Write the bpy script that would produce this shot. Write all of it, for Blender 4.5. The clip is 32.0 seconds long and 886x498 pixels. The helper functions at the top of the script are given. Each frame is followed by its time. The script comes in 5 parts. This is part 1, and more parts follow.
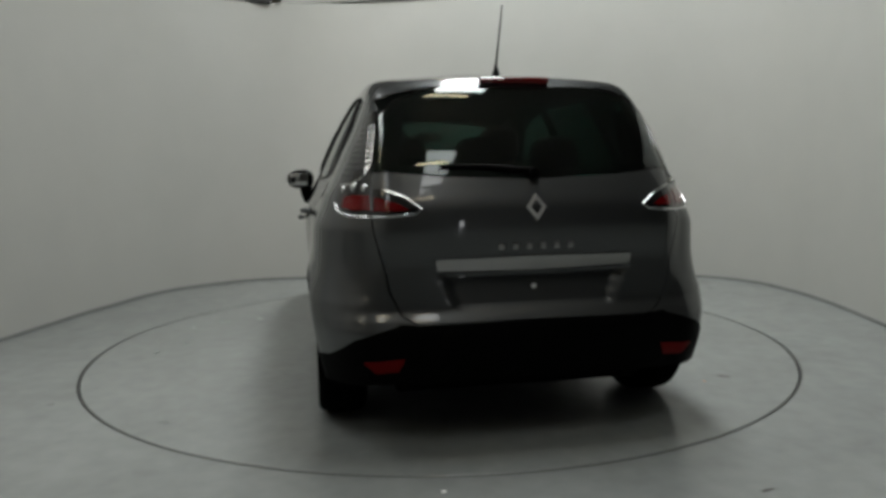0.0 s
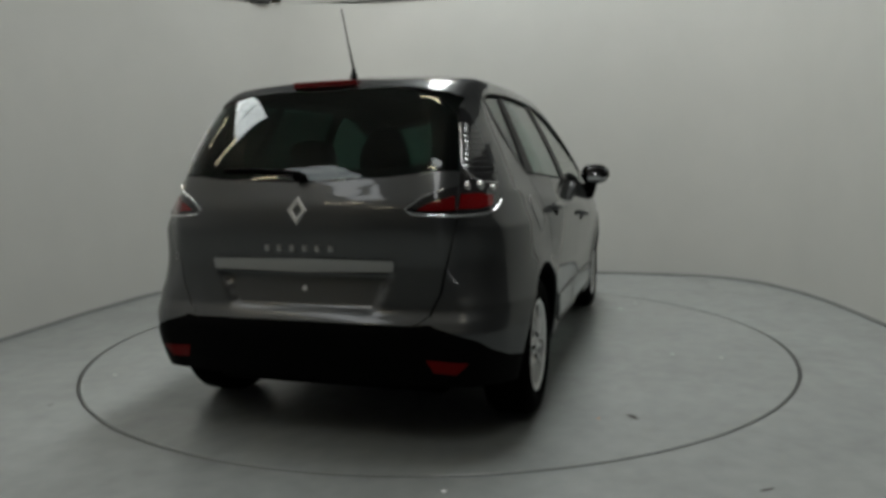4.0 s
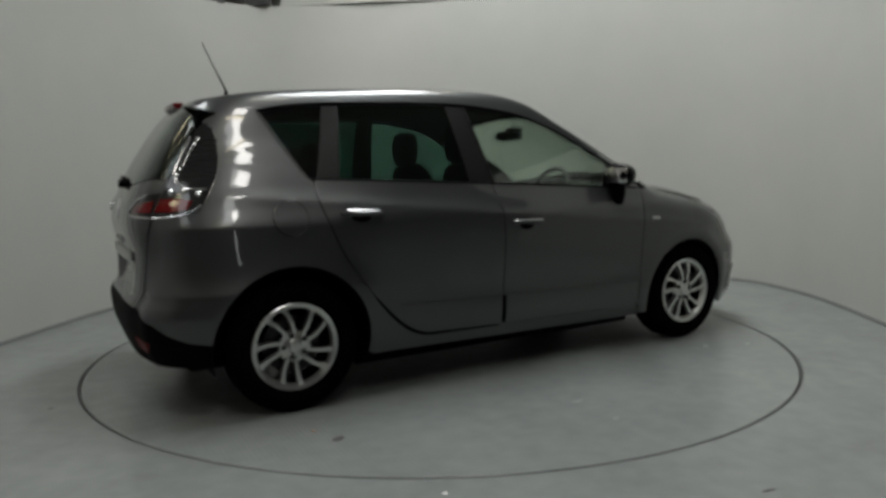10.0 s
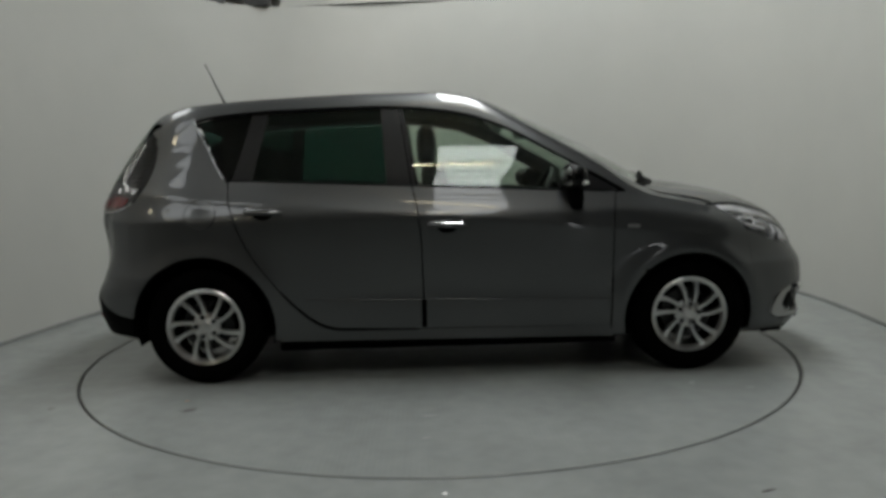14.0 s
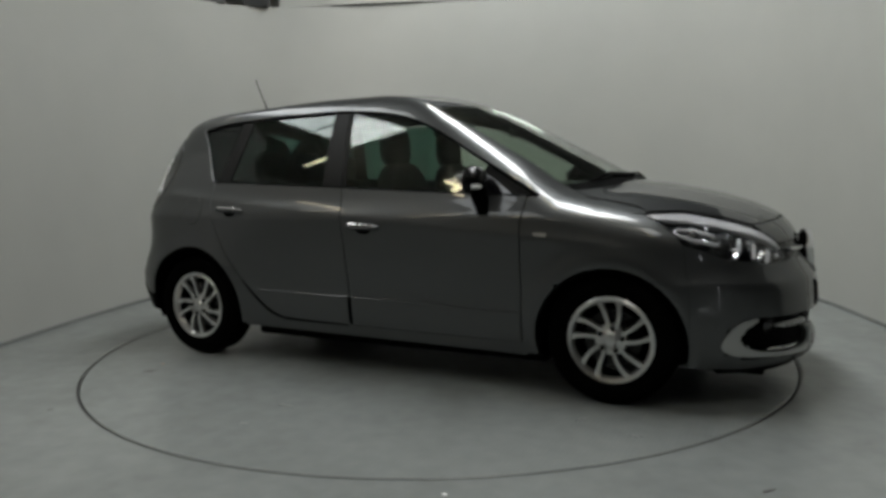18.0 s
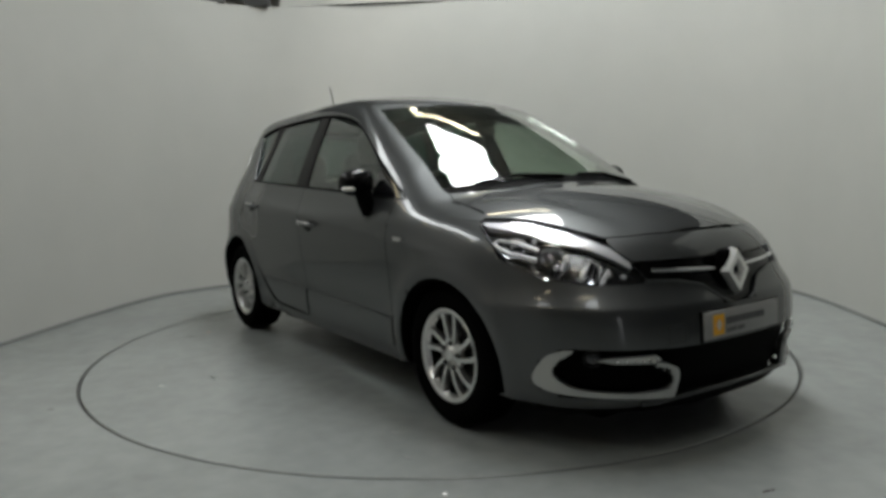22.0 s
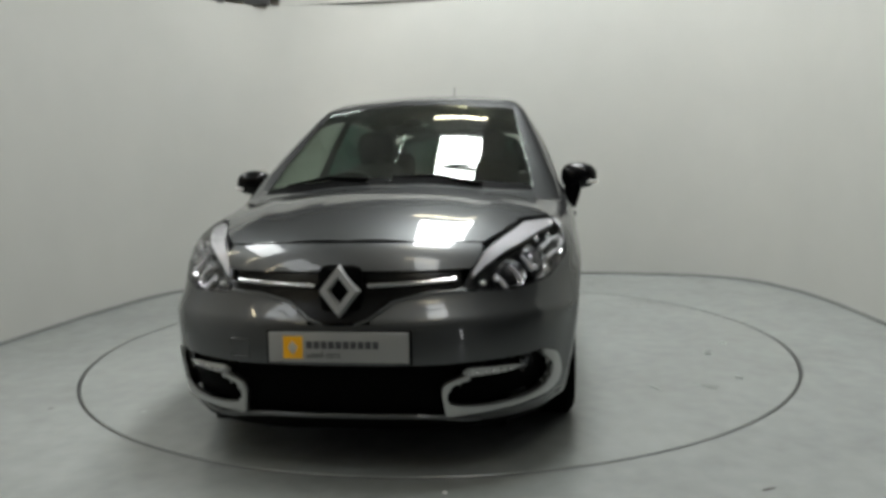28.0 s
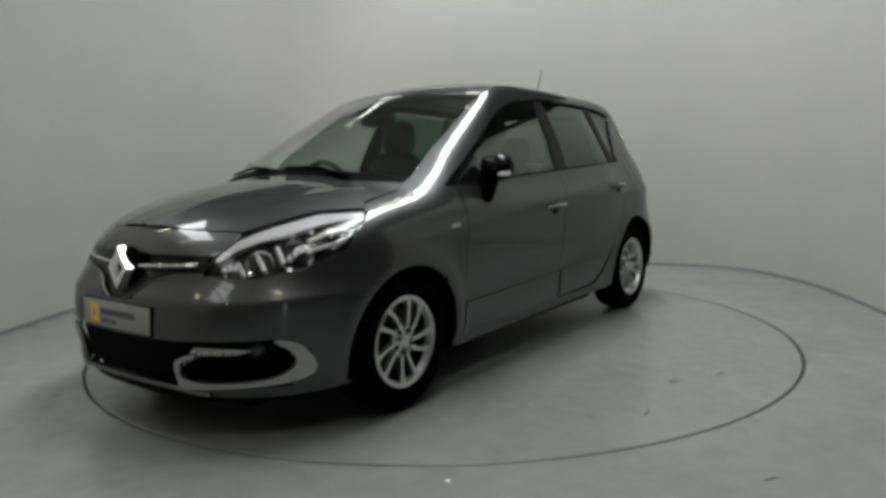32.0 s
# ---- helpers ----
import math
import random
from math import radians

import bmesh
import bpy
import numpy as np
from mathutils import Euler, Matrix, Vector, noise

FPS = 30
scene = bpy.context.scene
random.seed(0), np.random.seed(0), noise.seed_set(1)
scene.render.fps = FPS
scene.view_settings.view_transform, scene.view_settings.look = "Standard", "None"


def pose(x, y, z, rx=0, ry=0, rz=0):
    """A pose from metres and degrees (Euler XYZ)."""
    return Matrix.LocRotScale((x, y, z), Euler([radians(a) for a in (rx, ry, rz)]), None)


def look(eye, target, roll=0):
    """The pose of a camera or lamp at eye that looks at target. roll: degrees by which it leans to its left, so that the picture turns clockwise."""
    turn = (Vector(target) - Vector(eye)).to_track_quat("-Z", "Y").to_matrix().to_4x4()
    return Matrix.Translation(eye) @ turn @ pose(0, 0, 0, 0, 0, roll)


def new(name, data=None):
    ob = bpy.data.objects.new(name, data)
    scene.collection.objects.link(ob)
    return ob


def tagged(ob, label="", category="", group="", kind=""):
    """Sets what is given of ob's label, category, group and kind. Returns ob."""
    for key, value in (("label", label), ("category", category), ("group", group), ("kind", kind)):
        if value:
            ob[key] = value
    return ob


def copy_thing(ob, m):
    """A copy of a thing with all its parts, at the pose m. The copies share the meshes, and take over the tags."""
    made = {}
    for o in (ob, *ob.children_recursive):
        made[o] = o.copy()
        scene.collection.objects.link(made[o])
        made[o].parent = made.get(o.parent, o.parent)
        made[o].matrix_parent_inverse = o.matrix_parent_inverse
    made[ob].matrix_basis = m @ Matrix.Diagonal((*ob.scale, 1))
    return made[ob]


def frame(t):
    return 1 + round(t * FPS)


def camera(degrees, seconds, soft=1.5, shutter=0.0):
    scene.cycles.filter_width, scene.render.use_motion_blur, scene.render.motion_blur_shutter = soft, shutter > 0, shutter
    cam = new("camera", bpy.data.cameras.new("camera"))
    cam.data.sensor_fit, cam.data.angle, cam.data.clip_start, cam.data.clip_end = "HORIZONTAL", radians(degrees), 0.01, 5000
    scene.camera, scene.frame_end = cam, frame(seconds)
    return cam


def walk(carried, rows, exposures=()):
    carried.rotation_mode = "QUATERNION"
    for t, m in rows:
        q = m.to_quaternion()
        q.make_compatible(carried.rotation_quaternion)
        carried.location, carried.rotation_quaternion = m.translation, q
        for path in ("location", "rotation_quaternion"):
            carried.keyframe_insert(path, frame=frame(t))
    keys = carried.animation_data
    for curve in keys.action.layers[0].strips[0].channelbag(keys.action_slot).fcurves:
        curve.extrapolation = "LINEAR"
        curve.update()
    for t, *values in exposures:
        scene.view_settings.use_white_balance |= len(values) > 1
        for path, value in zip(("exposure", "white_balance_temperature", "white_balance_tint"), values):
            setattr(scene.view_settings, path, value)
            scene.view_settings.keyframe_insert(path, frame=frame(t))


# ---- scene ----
# The camera stands before the turntable and drifts by about a degree.
cam = camera(64.88, 32.0, soft=3.6)
EYE = Vector((0.0, -4.730, 1.128))


def aim(yaw, pitch, roll):
    y, p = radians(yaw), radians(pitch)
    ahead = Vector((math.sin(y) * math.cos(p), math.cos(y) * math.cos(p), math.sin(p)))
    return look(EYE, EYE + ahead, roll)


walk(cam, [
    (0, aim(0.395, -6.146, -0.967)),
    (3.5, aim(0.417, -6.166, -1.020)),
    (6.5, aim(0.402, -6.117, -1.006)),
    (7.5, aim(0.381, -6.093, -1.122)),
    (9, aim(0.367, -6.038, -1.202)),
    (10.5, aim(0.391, -6.009, -1.267)),
    (12, aim(0.421, -6.002, -1.286)),
    (14.5, aim(0.406, -5.993, -1.273)),
    (17, aim(0.446, -5.921, -1.281)),
    (20, aim(0.441, -5.983, -1.294)),
    (23, aim(0.422, -5.960, -1.277)),
    (25.5, aim(0.414, -5.976, -1.306)),
    (27.5, aim(0.433, -6.045, -1.371)),
    (28, aim(0.424, -6.070, -1.337)),
    (28.5, aim(0.339, -6.367, -1.283)),
    (29, aim(0.367, -6.475, -1.236)),
    (29.5, aim(0.397, -6.586, -1.211)),
    (30, aim(0.350, -7.061, -1.161)),
    (30.5, aim(0.323, -7.072, -1.182)),
    (31, aim(0.267, -7.054, -1.217)),
    (32, aim(0.108, -6.941, -1.163)),
], exposures=[
    (0, -0.66),
    (6, -0.76),
    (9, -0.80),
    (14, -0.74),
    (17, -0.86),
    (19, -0.79),
    (22, -0.53),
    (25, -0.18),
    (28, -0.12),
    (29, -0.32),
    (30, -0.33),
    (31, -0.37),
    (32, -0.58),
])

TURN_START, TURN_RATE = 100.376, -7.1029
CAR_OFFSET = Vector((0.0388, -0.0389, 0.0))


def turntable_angle(t):
    return TURN_START + TURN_RATE * t - 0.00034 * (t - 16) ** 2


# ---- light ----
world = bpy.data.worlds.new("sky")
scene.world = world
world.use_nodes = True
wn = world.node_tree.nodes
sky = wn.new("ShaderNodeTexSky")
sky.sky_type = "NISHITA"
sky.sun_disc = False
sky.sun_elevation, sky.sun_rotation = radians(48), radians(150)
wn["Background"].inputs["Strength"].default_value = 0.1
world.node_tree.links.new(sky.outputs["Color"], wn["Background"].inputs["Color"])
sun = new("sun", bpy.data.lights.new("sun", "SUN"))
sun.data.energy, sun.data.angle = 1.0, radians(12)
sun.data.color = (1.0, 0.96, 0.9)
sun.matrix_basis = look((6, -10, 14), (0, 0, 0))

ROOF_Z = 5.8
# Rows of rooflights: middle, width, the panes from front to back and a lamp brightness tuned for each.
ROOFLIGHTS = ((-4.62, 1.4, ((-6.8, -3.9, 0.16), (-1.75, 1.9, 0.46))), (0.76, 1.08, ((-6.8, -4.1, 0.27), (-1.9, 2.7, 1.28))))
for x, w, panes in ROOFLIGHTS:
    for y0, y1, brightness in panes:
        lamp = new("rooflight_daylight", bpy.data.lights.new("rooflight_daylight", "AREA"))
        lamp.data.shape = "RECTANGLE"
        lamp.data.size, lamp.data.size_y = w, y1 - y0
        lamp.data.energy = 95 * brightness * w * (y1 - y0)
        lamp.data.color = (0.955, 0.985, 0.975)
        lamp.matrix_basis = pose(x, (y0 + y1) / 2, ROOF_Z + 0.06)


# ---- materials ----
def material(name, colour, rough=0.5, metal=0.0, coat=0.0, vary=0.0, scale=20.0, bump=0.0, bump_scale=200.0, spec=0.5, emit=None, strength=0.0, trans=0.0, coarse=2.0, coarse_vary=None, ior=1.5):
    m = bpy.data.materials.new(name)
    m.use_nodes = True
    nt = m.node_tree
    b = nt.nodes["Principled BSDF"]
    b.inputs["Base Color"].default_value = (*colour, 1)
    b.inputs["Roughness"].default_value = rough
    b.inputs["Metallic"].default_value = metal
    b.inputs["Coat Weight"].default_value = coat
    b.inputs["Coat Roughness"].default_value = 0.02
    b.inputs["Specular IOR Level"].default_value = spec
    b.inputs["Transmission Weight"].default_value = trans
    b.inputs["IOR"].default_value = ior
    if emit:
        b.inputs["Emission Color"].default_value = (*emit, 1)
        b.inputs["Emission Strength"].default_value = strength
    tc = nt.nodes.new("ShaderNodeTexCoord")
    if vary:
        n1 = nt.nodes.new("ShaderNodeTexNoise")
        n1.inputs["Scale"].default_value = scale
        n1.inputs["Detail"].default_value = 8
        n2 = nt.nodes.new("ShaderNodeTexNoise")
        n2.inputs["Scale"].default_value = coarse
        n2.inputs["Detail"].default_value = 5
        for n in (n1, n2):
            nt.links.new(tc.outputs["Object"], n.inputs["Vector"])
        add = nt.nodes.new("ShaderNodeMath")
        add.operation = "MULTIPLY_ADD"
        nt.links.new(n1.outputs["Fac"], add.inputs[0])
        add.inputs[1].default_value = 0.5
        half = nt.nodes.new("ShaderNodeMath")
        half.operation = "MULTIPLY"
        half.inputs[1].default_value = 0.5
        nt.links.new(n2.outputs["Fac"], half.inputs[0])
        nt.links.new(half.outputs[0], add.inputs[2])
        ramp = nt.nodes.new("ShaderNodeMapRange")
        ramp.inputs["From Min"].default_value, ramp.inputs["From Max"].default_value = 0.3, 0.7
        ramp.inputs["To Min"].default_value, ramp.inputs["To Max"].default_value = 1 - vary, 1 + vary
        nt.links.new(add.outputs[0], ramp.inputs["Value"])
        mul = nt.nodes.new("ShaderNodeVectorMath")
        mul.operation = "SCALE"
        mul.inputs[0].default_value = colour
        nt.links.new(ramp.outputs[0], mul.inputs["Scale"])
        nt.links.new(mul.outputs[0], b.inputs["Base Color"])
    if bump:
        n3 = nt.nodes.new("ShaderNodeTexNoise")
        n3.inputs["Scale"].default_value = bump_scale
        n3.inputs["Detail"].default_value = 4
        nt.links.new(tc.outputs["Object"], n3.inputs["Vector"])
        bp = nt.nodes.new("ShaderNodeBump")
        bp.inputs["Strength"].default_value = bump
        bp.inputs["Distance"].default_value = 0.002
        nt.links.new(n3.outputs["Fac"], bp.inputs["Height"])
        nt.links.new(bp.outputs[0], b.inputs["Normal"])
    return m


def glass_material(name, tint, rough=0.0, clear=0.9):
    """A thin pane: tinted see-through with a mirror-like skin."""
    m = bpy.data.materials.new(name)
    m.use_nodes = True
    nt = m.node_tree
    nt.nodes.remove(nt.nodes["Principled BSDF"])
    out = nt.nodes["Material Output"]
    tr = nt.nodes.new("ShaderNodeBsdfTransparent")
    tr.inputs["Color"].default_value = (*tint, 1)
    gl = nt.nodes.new("ShaderNodeBsdfGlossy")
    gl.inputs["Roughness"].default_value = rough
    gl.inputs["Color"].default_value = (clear, clear, clear, 1)
    lw = nt.nodes.new("ShaderNodeLayerWeight")
    lw.inputs["Blend"].default_value = 0.5
    p5 = nt.nodes.new("ShaderNodeMath")
    p5.operation = "POWER"
    p5.inputs[1].default_value = 4.5
    nt.links.new(lw.outputs["Facing"], p5.inputs[0])
    fr = nt.nodes.new("ShaderNodeMapRange")
    fr.inputs["To Min"].default_value, fr.inputs["To Max"].default_value = 0.045, 1.0
    nt.links.new(p5.outputs[0], fr.inputs["Value"])
    mix = nt.nodes.new("ShaderNodeMixShader")
    nt.links.new(fr.outputs[0], mix.inputs[0])
    nt.links.new(tr.outputs[0], mix.inputs[1])
    nt.links.new(gl.outputs[0], mix.inputs[2])
    nt.links.new(mix.outputs[0], out.inputs["Surface"])
    return m


WALL = material("white_painted_board", (0.385, 0.387, 0.362), 0.6, vary=0.035, scale=3, coarse=0.5, bump=0.15, bump_scale=60)
FLOOR = material("grey_floor_paint", (0.196, 0.208, 0.201), 0.24, vary=0.16, scale=9, coarse=1.6, bump=0.2, bump_scale=90, spec=0.5)
DISC = material("turntable_floor_paint", (0.196, 0.208, 0.201), 0.23, vary=0.14, scale=10, coarse=1.3, bump=0.22, bump_scale=90, spec=0.5)


def tread(m, period):
    """Faint parallel ridges pressed into the plate under the paint."""
    nt = m.node_tree
    wave = nt.nodes.new("ShaderNodeTexWave")
    wave.inputs["Scale"].default_value = 0.314 / period
    wave.inputs["Distortion"].default_value = 0.6
    wave.inputs["Detail"].default_value = 1
    coord = nt.nodes["Texture Coordinate"]
    nt.links.new(coord.outputs["Object"], wave.inputs["Vector"])
    ridge = nt.nodes.new("ShaderNodeBump")
    ridge.inputs["Strength"].default_value = 0.16
    ridge.inputs["Distance"].default_value = 0.002
    nt.links.new(wave.outputs["Fac"], ridge.inputs["Height"])
    nt.links.new(ridge.outputs[0], nt.nodes["Bump"].inputs["Normal"])


tread(DISC, 0.024)
GROOVE = material("dark_steel_edge", (0.02, 0.02, 0.02), 0.6, vary=0.3)
SKIRT = material("grey_joint_strip", (0.16, 0.165, 0.16), 0.6, vary=0.2)
# Unseen hall walls: the hall's dark and bright sides are put into their colour.
HALL = material("hall_cladding_darkened_for_reflections", (0.035, 0.035, 0.036), 0.8, vary=0.2, scale=3)
HALL_PALE = material("hall_cladding_paled_for_reflections", (0.5, 0.5, 0.49), 0.7, vary=0.12, scale=3)
ROOF_SHEET = material("grey_roof_sheeting", (0.6, 0.6, 0.59), 0.7, vary=0.12, scale=3)
STEEL = material("painted_steel", (0.12, 0.12, 0.12), 0.5, vary=0.15)
TUBE = material("fluorescent_tube", (0.9, 0.9, 0.85), 0.5, emit=(1.0, 0.87, 0.58), strength=30.0)
PAINT = material("grey_metallic_paint", (0.079, 0.0820, 0.0835), 0.40, metal=0.85, coat=1.0, vary=0.03, scale=900, coarse=3)
PAINT.node_tree.nodes["Principled BSDF"].inputs["Specular Tint"].default_value = (0.25, 0.25, 0.25, 1)
PAINT.node_tree.nodes["Principled BSDF"].inputs["Coat IOR"].default_value = 1.45
BLACK = material("black_textured_plastic", (0.0012, 0.0012, 0.0013), 0.6, spec=0.03, vary=0.15, scale=80, bump=0.3, bump_scale=900)
SATIN_BLACK = material("satin_black_plastic", (0.002, 0.002, 0.0022), 0.25, spec=0.2)
GLOSS_BLACK = material("gloss_black_trim", (0.006, 0.006, 0.007), 0.08, coat=0.6)
RUBBER = material("tyre_rubber", (0.0012, 0.0012, 0.0012), 0.85, spec=0.02, vary=0.2, scale=40, bump=0.3, bump_scale=300)
LAMP_SILVER = material("bright_lamp_silver", (0.78, 0.78, 0.79), 0.3, metal=0.2)
LAMP_BRIGHT = material("silvered_reflector", (0.85, 0.85, 0.86), 0.16, metal=0.35)
PILLAR = material("dark_pillar_film", (0.006, 0.006, 0.006), 0.45, spec=0.15)
RIB = material("silvered_lamp_rib", (0.07, 0.07, 0.075), 0.2, metal=0.8)
CHROME = material("chrome", (0.75, 0.75, 0.76), 0.08, metal=1.0)
EMBLEM = material("bright_emblem_metal", (0.84, 0.84, 0.84), 0.16, metal=0.65)
SATIN = material("satin_silver_trim", (0.42, 0.42, 0.41), 0.3, metal=0.85, vary=0.03)
ALLOY = material("silver_alloy", (0.60, 0.60, 0.59), 0.3, metal=0.95, vary=0.05, scale=60)
DISC_BRAKE = material("brake_steel", (0.04, 0.04, 0.04), 0.4, metal=1.0, vary=0.2)
GLASS = glass_material("clear_green_tinted_glass", (0.82, 0.872, 0.83))
PRIVACY = glass_material("dark_privacy_glass", (0.30, 0.44, 0.40))
REAR_TINT = glass_material("darker_privacy_glass", (0.17, 0.27, 0.245))
CLEAR = glass_material("clear_lamp_lens", (0.94, 0.94, 0.95), clear=0.5)
RED_LENS = material("red_lamp_lens", (0.105, 0.002, 0.003), 0.15, coat=0.7, spec=0.2)
REFLECTOR = material("red_reflector", (0.12, 0.003, 0.003), 0.35, spec=0.05)
DARK_LENS = material("smoked_lamp_glass", (0.012, 0.012, 0.013), 0.08, coat=0.35)
UPHOLSTERY = material("dark_seat_cloth", (0.012, 0.0125, 0.013), 0.9, vary=0.25, scale=60, bump=0.4, bump_scale=500)
DASH = material("charcoal_soft_plastic", (0.010, 0.0105, 0.011), 0.7, vary=0.15, bump=0.2)
LINING = material("grey_headlining", (0.10, 0.10, 0.098), 0.9, vary=0.1)
PLATE = material("silver_plate", (0.26, 0.26, 0.255), 0.35, vary=0.04)
YELLOW = material("yellow_print", (0.85, 0.42, 0.01), 0.4)
INK = material("dark_grey_print", (0.05, 0.05, 0.055), 0.5)
WHITE = material("white_print", (0.75, 0.75, 0.73), 0.5)
STAIN = material("dark_floor_scuff", (0.05, 0.05, 0.047), 0.6, vary=0.5, scale=60, spec=0.1)
RUST = material("rusty_spot", (0.20, 0.10, 0.05), 0.8, vary=0.4, scale=60)
FAINT = material("faint_floor_stain", (0.135, 0.143, 0.138), 0.5, vary=0.35, scale=50, spec=0.2)
PALE_MARK = material("pale_paint_chip", (0.62, 0.62, 0.6), 0.6, vary=0.2)


# ---- mesh helpers ----
def link_mesh(name, bm, mat, parent=None, label="", smooth=None):
    me = bpy.data.meshes.new(name)
    bm.to_mesh(me)
    bm.free()
    me.materials.append(mat)
    if smooth is not None:
        me.shade_smooth()
        me.set_sharp_from_angle(angle=radians(smooth))
    ob = new(name, me)
    if parent is not None:
        ob.parent = parent
    if label:
        ob["label"] = label
    return ob


def part(name, bm, mat, parent, label="", smooth=35):
    return link_mesh(name, bm, mat, parent, label, smooth)


def box(bm, x0, x1, y0, y1, z0, z1, bevel=0.0, m=None):
    vs = [bm.verts.new((x, y, z)) for x in (x0, x1) for y in (y0, y1) for z in (z0, z1)]
    fs = [bm.faces.new([vs[i] for i in q]) for q in ((0, 1, 3, 2), (4, 6, 7, 5), (0, 4, 5, 1), (2, 3, 7, 6), (0, 2, 6, 4), (1, 5, 7, 3))]
    if bevel:
        bmesh.ops.bevel(bm, geom=list({e for f in fs for e in f.edges}), offset=bevel, segments=2, affect="EDGES", profile=0.5)
    if m is not None:
        bmesh.ops.transform(bm, matrix=m, verts=[v for v in bm.verts if v.is_valid])
    return bm


def lathe(bm, profile, steps=48, axis="y", m=None):
    """Turns (radius, height) pairs round an axis; open at both ends."""
    rings = []
    for r, h in profile:
        ring = []
        for i in range(steps):
            a = 2 * math.pi * i / steps
            c, s = r * math.cos(a), r * math.sin(a)
            co = Vector((c, h, s)) if axis == "y" else Vector((c, s, h))
            ring.append(bm.verts.new(m @ co if m is not None else co))
        rings.append(ring)
    for a, b in zip(rings, rings[1:]):
        for i in range(steps):
            j = (i + 1) % steps
            bm.faces.new((a[i], a[j], b[j], b[i]))
    return rings


def tube_between(bm, pts, r, sides=8):
    """A round rod along points."""
    rings = []
    for i, p in enumerate(pts):
        a = Vector(pts[max(i - 1, 0)])
        b = Vector(pts[min(i + 1, len(pts) - 1)])
        q = (b - a).to_track_quat("Z", "Y")
        rr = r[i] if isinstance(r, (list, tuple)) else r
        rings.append([bm.verts.new(Vector(p) + q @ Vector((rr * math.cos(2 * math.pi * k / sides), rr * math.sin(2 * math.pi * k / sides), 0))) for k in range(sides)])
    for a, b in zip(rings, rings[1:]):
        for k in range(sides):
            bm.faces.new((a[k], a[(k + 1) % sides], b[(k + 1) % sides], b[k]))
    bm.faces.new(rings[0][::-1])
    bm.faces.new(rings[-1])
    return bm


def spline(pts, n=6, closed=False):
    """Points on a smooth curve through pts."""
    P = [np.array(p, float) for p in pts]
    out = []
    N = len(P)
    for i in range(N if closed else N - 1):
        if closed:
            a, b, c, d = P[i - 1], P[i], P[(i + 1) % N], P[(i + 2) % N]
        else:
            a, b, c, d = P[max(i - 1, 0)], P[i], P[i + 1], P[min(i + 2, N - 1)]
        for k in range(n):
            t = k / n
            out.append(0.5 * (2 * b + (c - a) * t + (2 * a - 5 * b + 4 * c - d) * t * t + (3 * b - a - 3 * c + d) * t ** 3))
    if not closed:
        out.append(P[-1])
    return [tuple(p) for p in out]


# ---- the room ----
WALL_H = 3.0
LEFT_END, RIGHT_END = -0.35, -1.95


def wall_path():
    """The plan line of the studio wall, from the front left round the back to its end on the right."""
    left = [(-3.175, LEFT_END), (-3.13, 0.0)]
    curve = spline([(-3.13, 0.0), (-3.04, 0.75), (-2.95, 1.34), (-2.72, 2.20), (-2.1, 2.80), (-1.2, 2.97), (0.0, 3.0), (1.59, 2.92), (2.28, 2.74), (2.78, 2.52), (3.12, 2.12), (3.25, 1.5), (3.25, 0.9), (3.15, 0.05)], 6)
    return left + curve[1:] + [(3.05, -0.9), (2.97, RIGHT_END)]


def strip_wall(pts, z0, z1, thick, shift=0.0):
    bm = bmesh.new()
    inner, outer = [], []
    for i, p in enumerate(pts):
        a, b = Vector(pts[max(i - 1, 0)]), Vector(pts[min(i + 1, len(pts) - 1)])
        n = (b - a).normalized()
        n = Vector((-n.y, n.x))
        q = Vector(p)
        inner.append(q - n * shift)
        outer.append(q + n * thick)
    rows = [[bm.verts.new((p.x, p.y, z)) for p in line] for line, z in ((inner, z0), (inner, z1), (outer, z1), (outer, z0))]
    for k in range(4):
        r, s = rows[k], rows[(k + 1) % 4]
        for i in range(len(pts) - 1):
            bm.faces.new((r[i], r[i + 1], s[i + 1], s[i]))
    bm.faces.new([r[0] for r in rows])
    bm.faces.new([r[-1] for r in rows][::-1])
    bmesh.ops.recalc_face_normals(bm, faces=bm.faces)
    return bm


path = wall_path()
cut = 2
wall_left = tagged(link_mesh("wall_left", strip_wall(path[:cut], 0.0, WALL_H, 0.12), WALL, smooth=30), "white painted studio side wall", "wall", kind="structure")
wall_back = tagged(link_mesh("wall_back", strip_wall(path[cut - 1:], 0.0, WALL_H, 0.12), WALL, smooth=30), "white curved studio wall with rounded corners", "wall", kind="structure")
tagged(link_mesh("trim_wall_edge", box(bmesh.new(), -3.16, -3.112, 0.03, 0.085, 0.0, WALL_H), WALL), "white edge strip where the side wall joins", "trim", kind="structure")
tagged(link_mesh("baseboard", strip_wall(path, 0.0, 0.022, 0.02, shift=0.012), SKIRT, smooth=30), "thin grey joint strip along the wall's foot", "trim", kind="structure")


def cap_height(x):
    """The wall's top sags a little over the back left."""
    return WALL_H - 0.042 * math.exp(-((x + 1.66) / 1.05) ** 2)


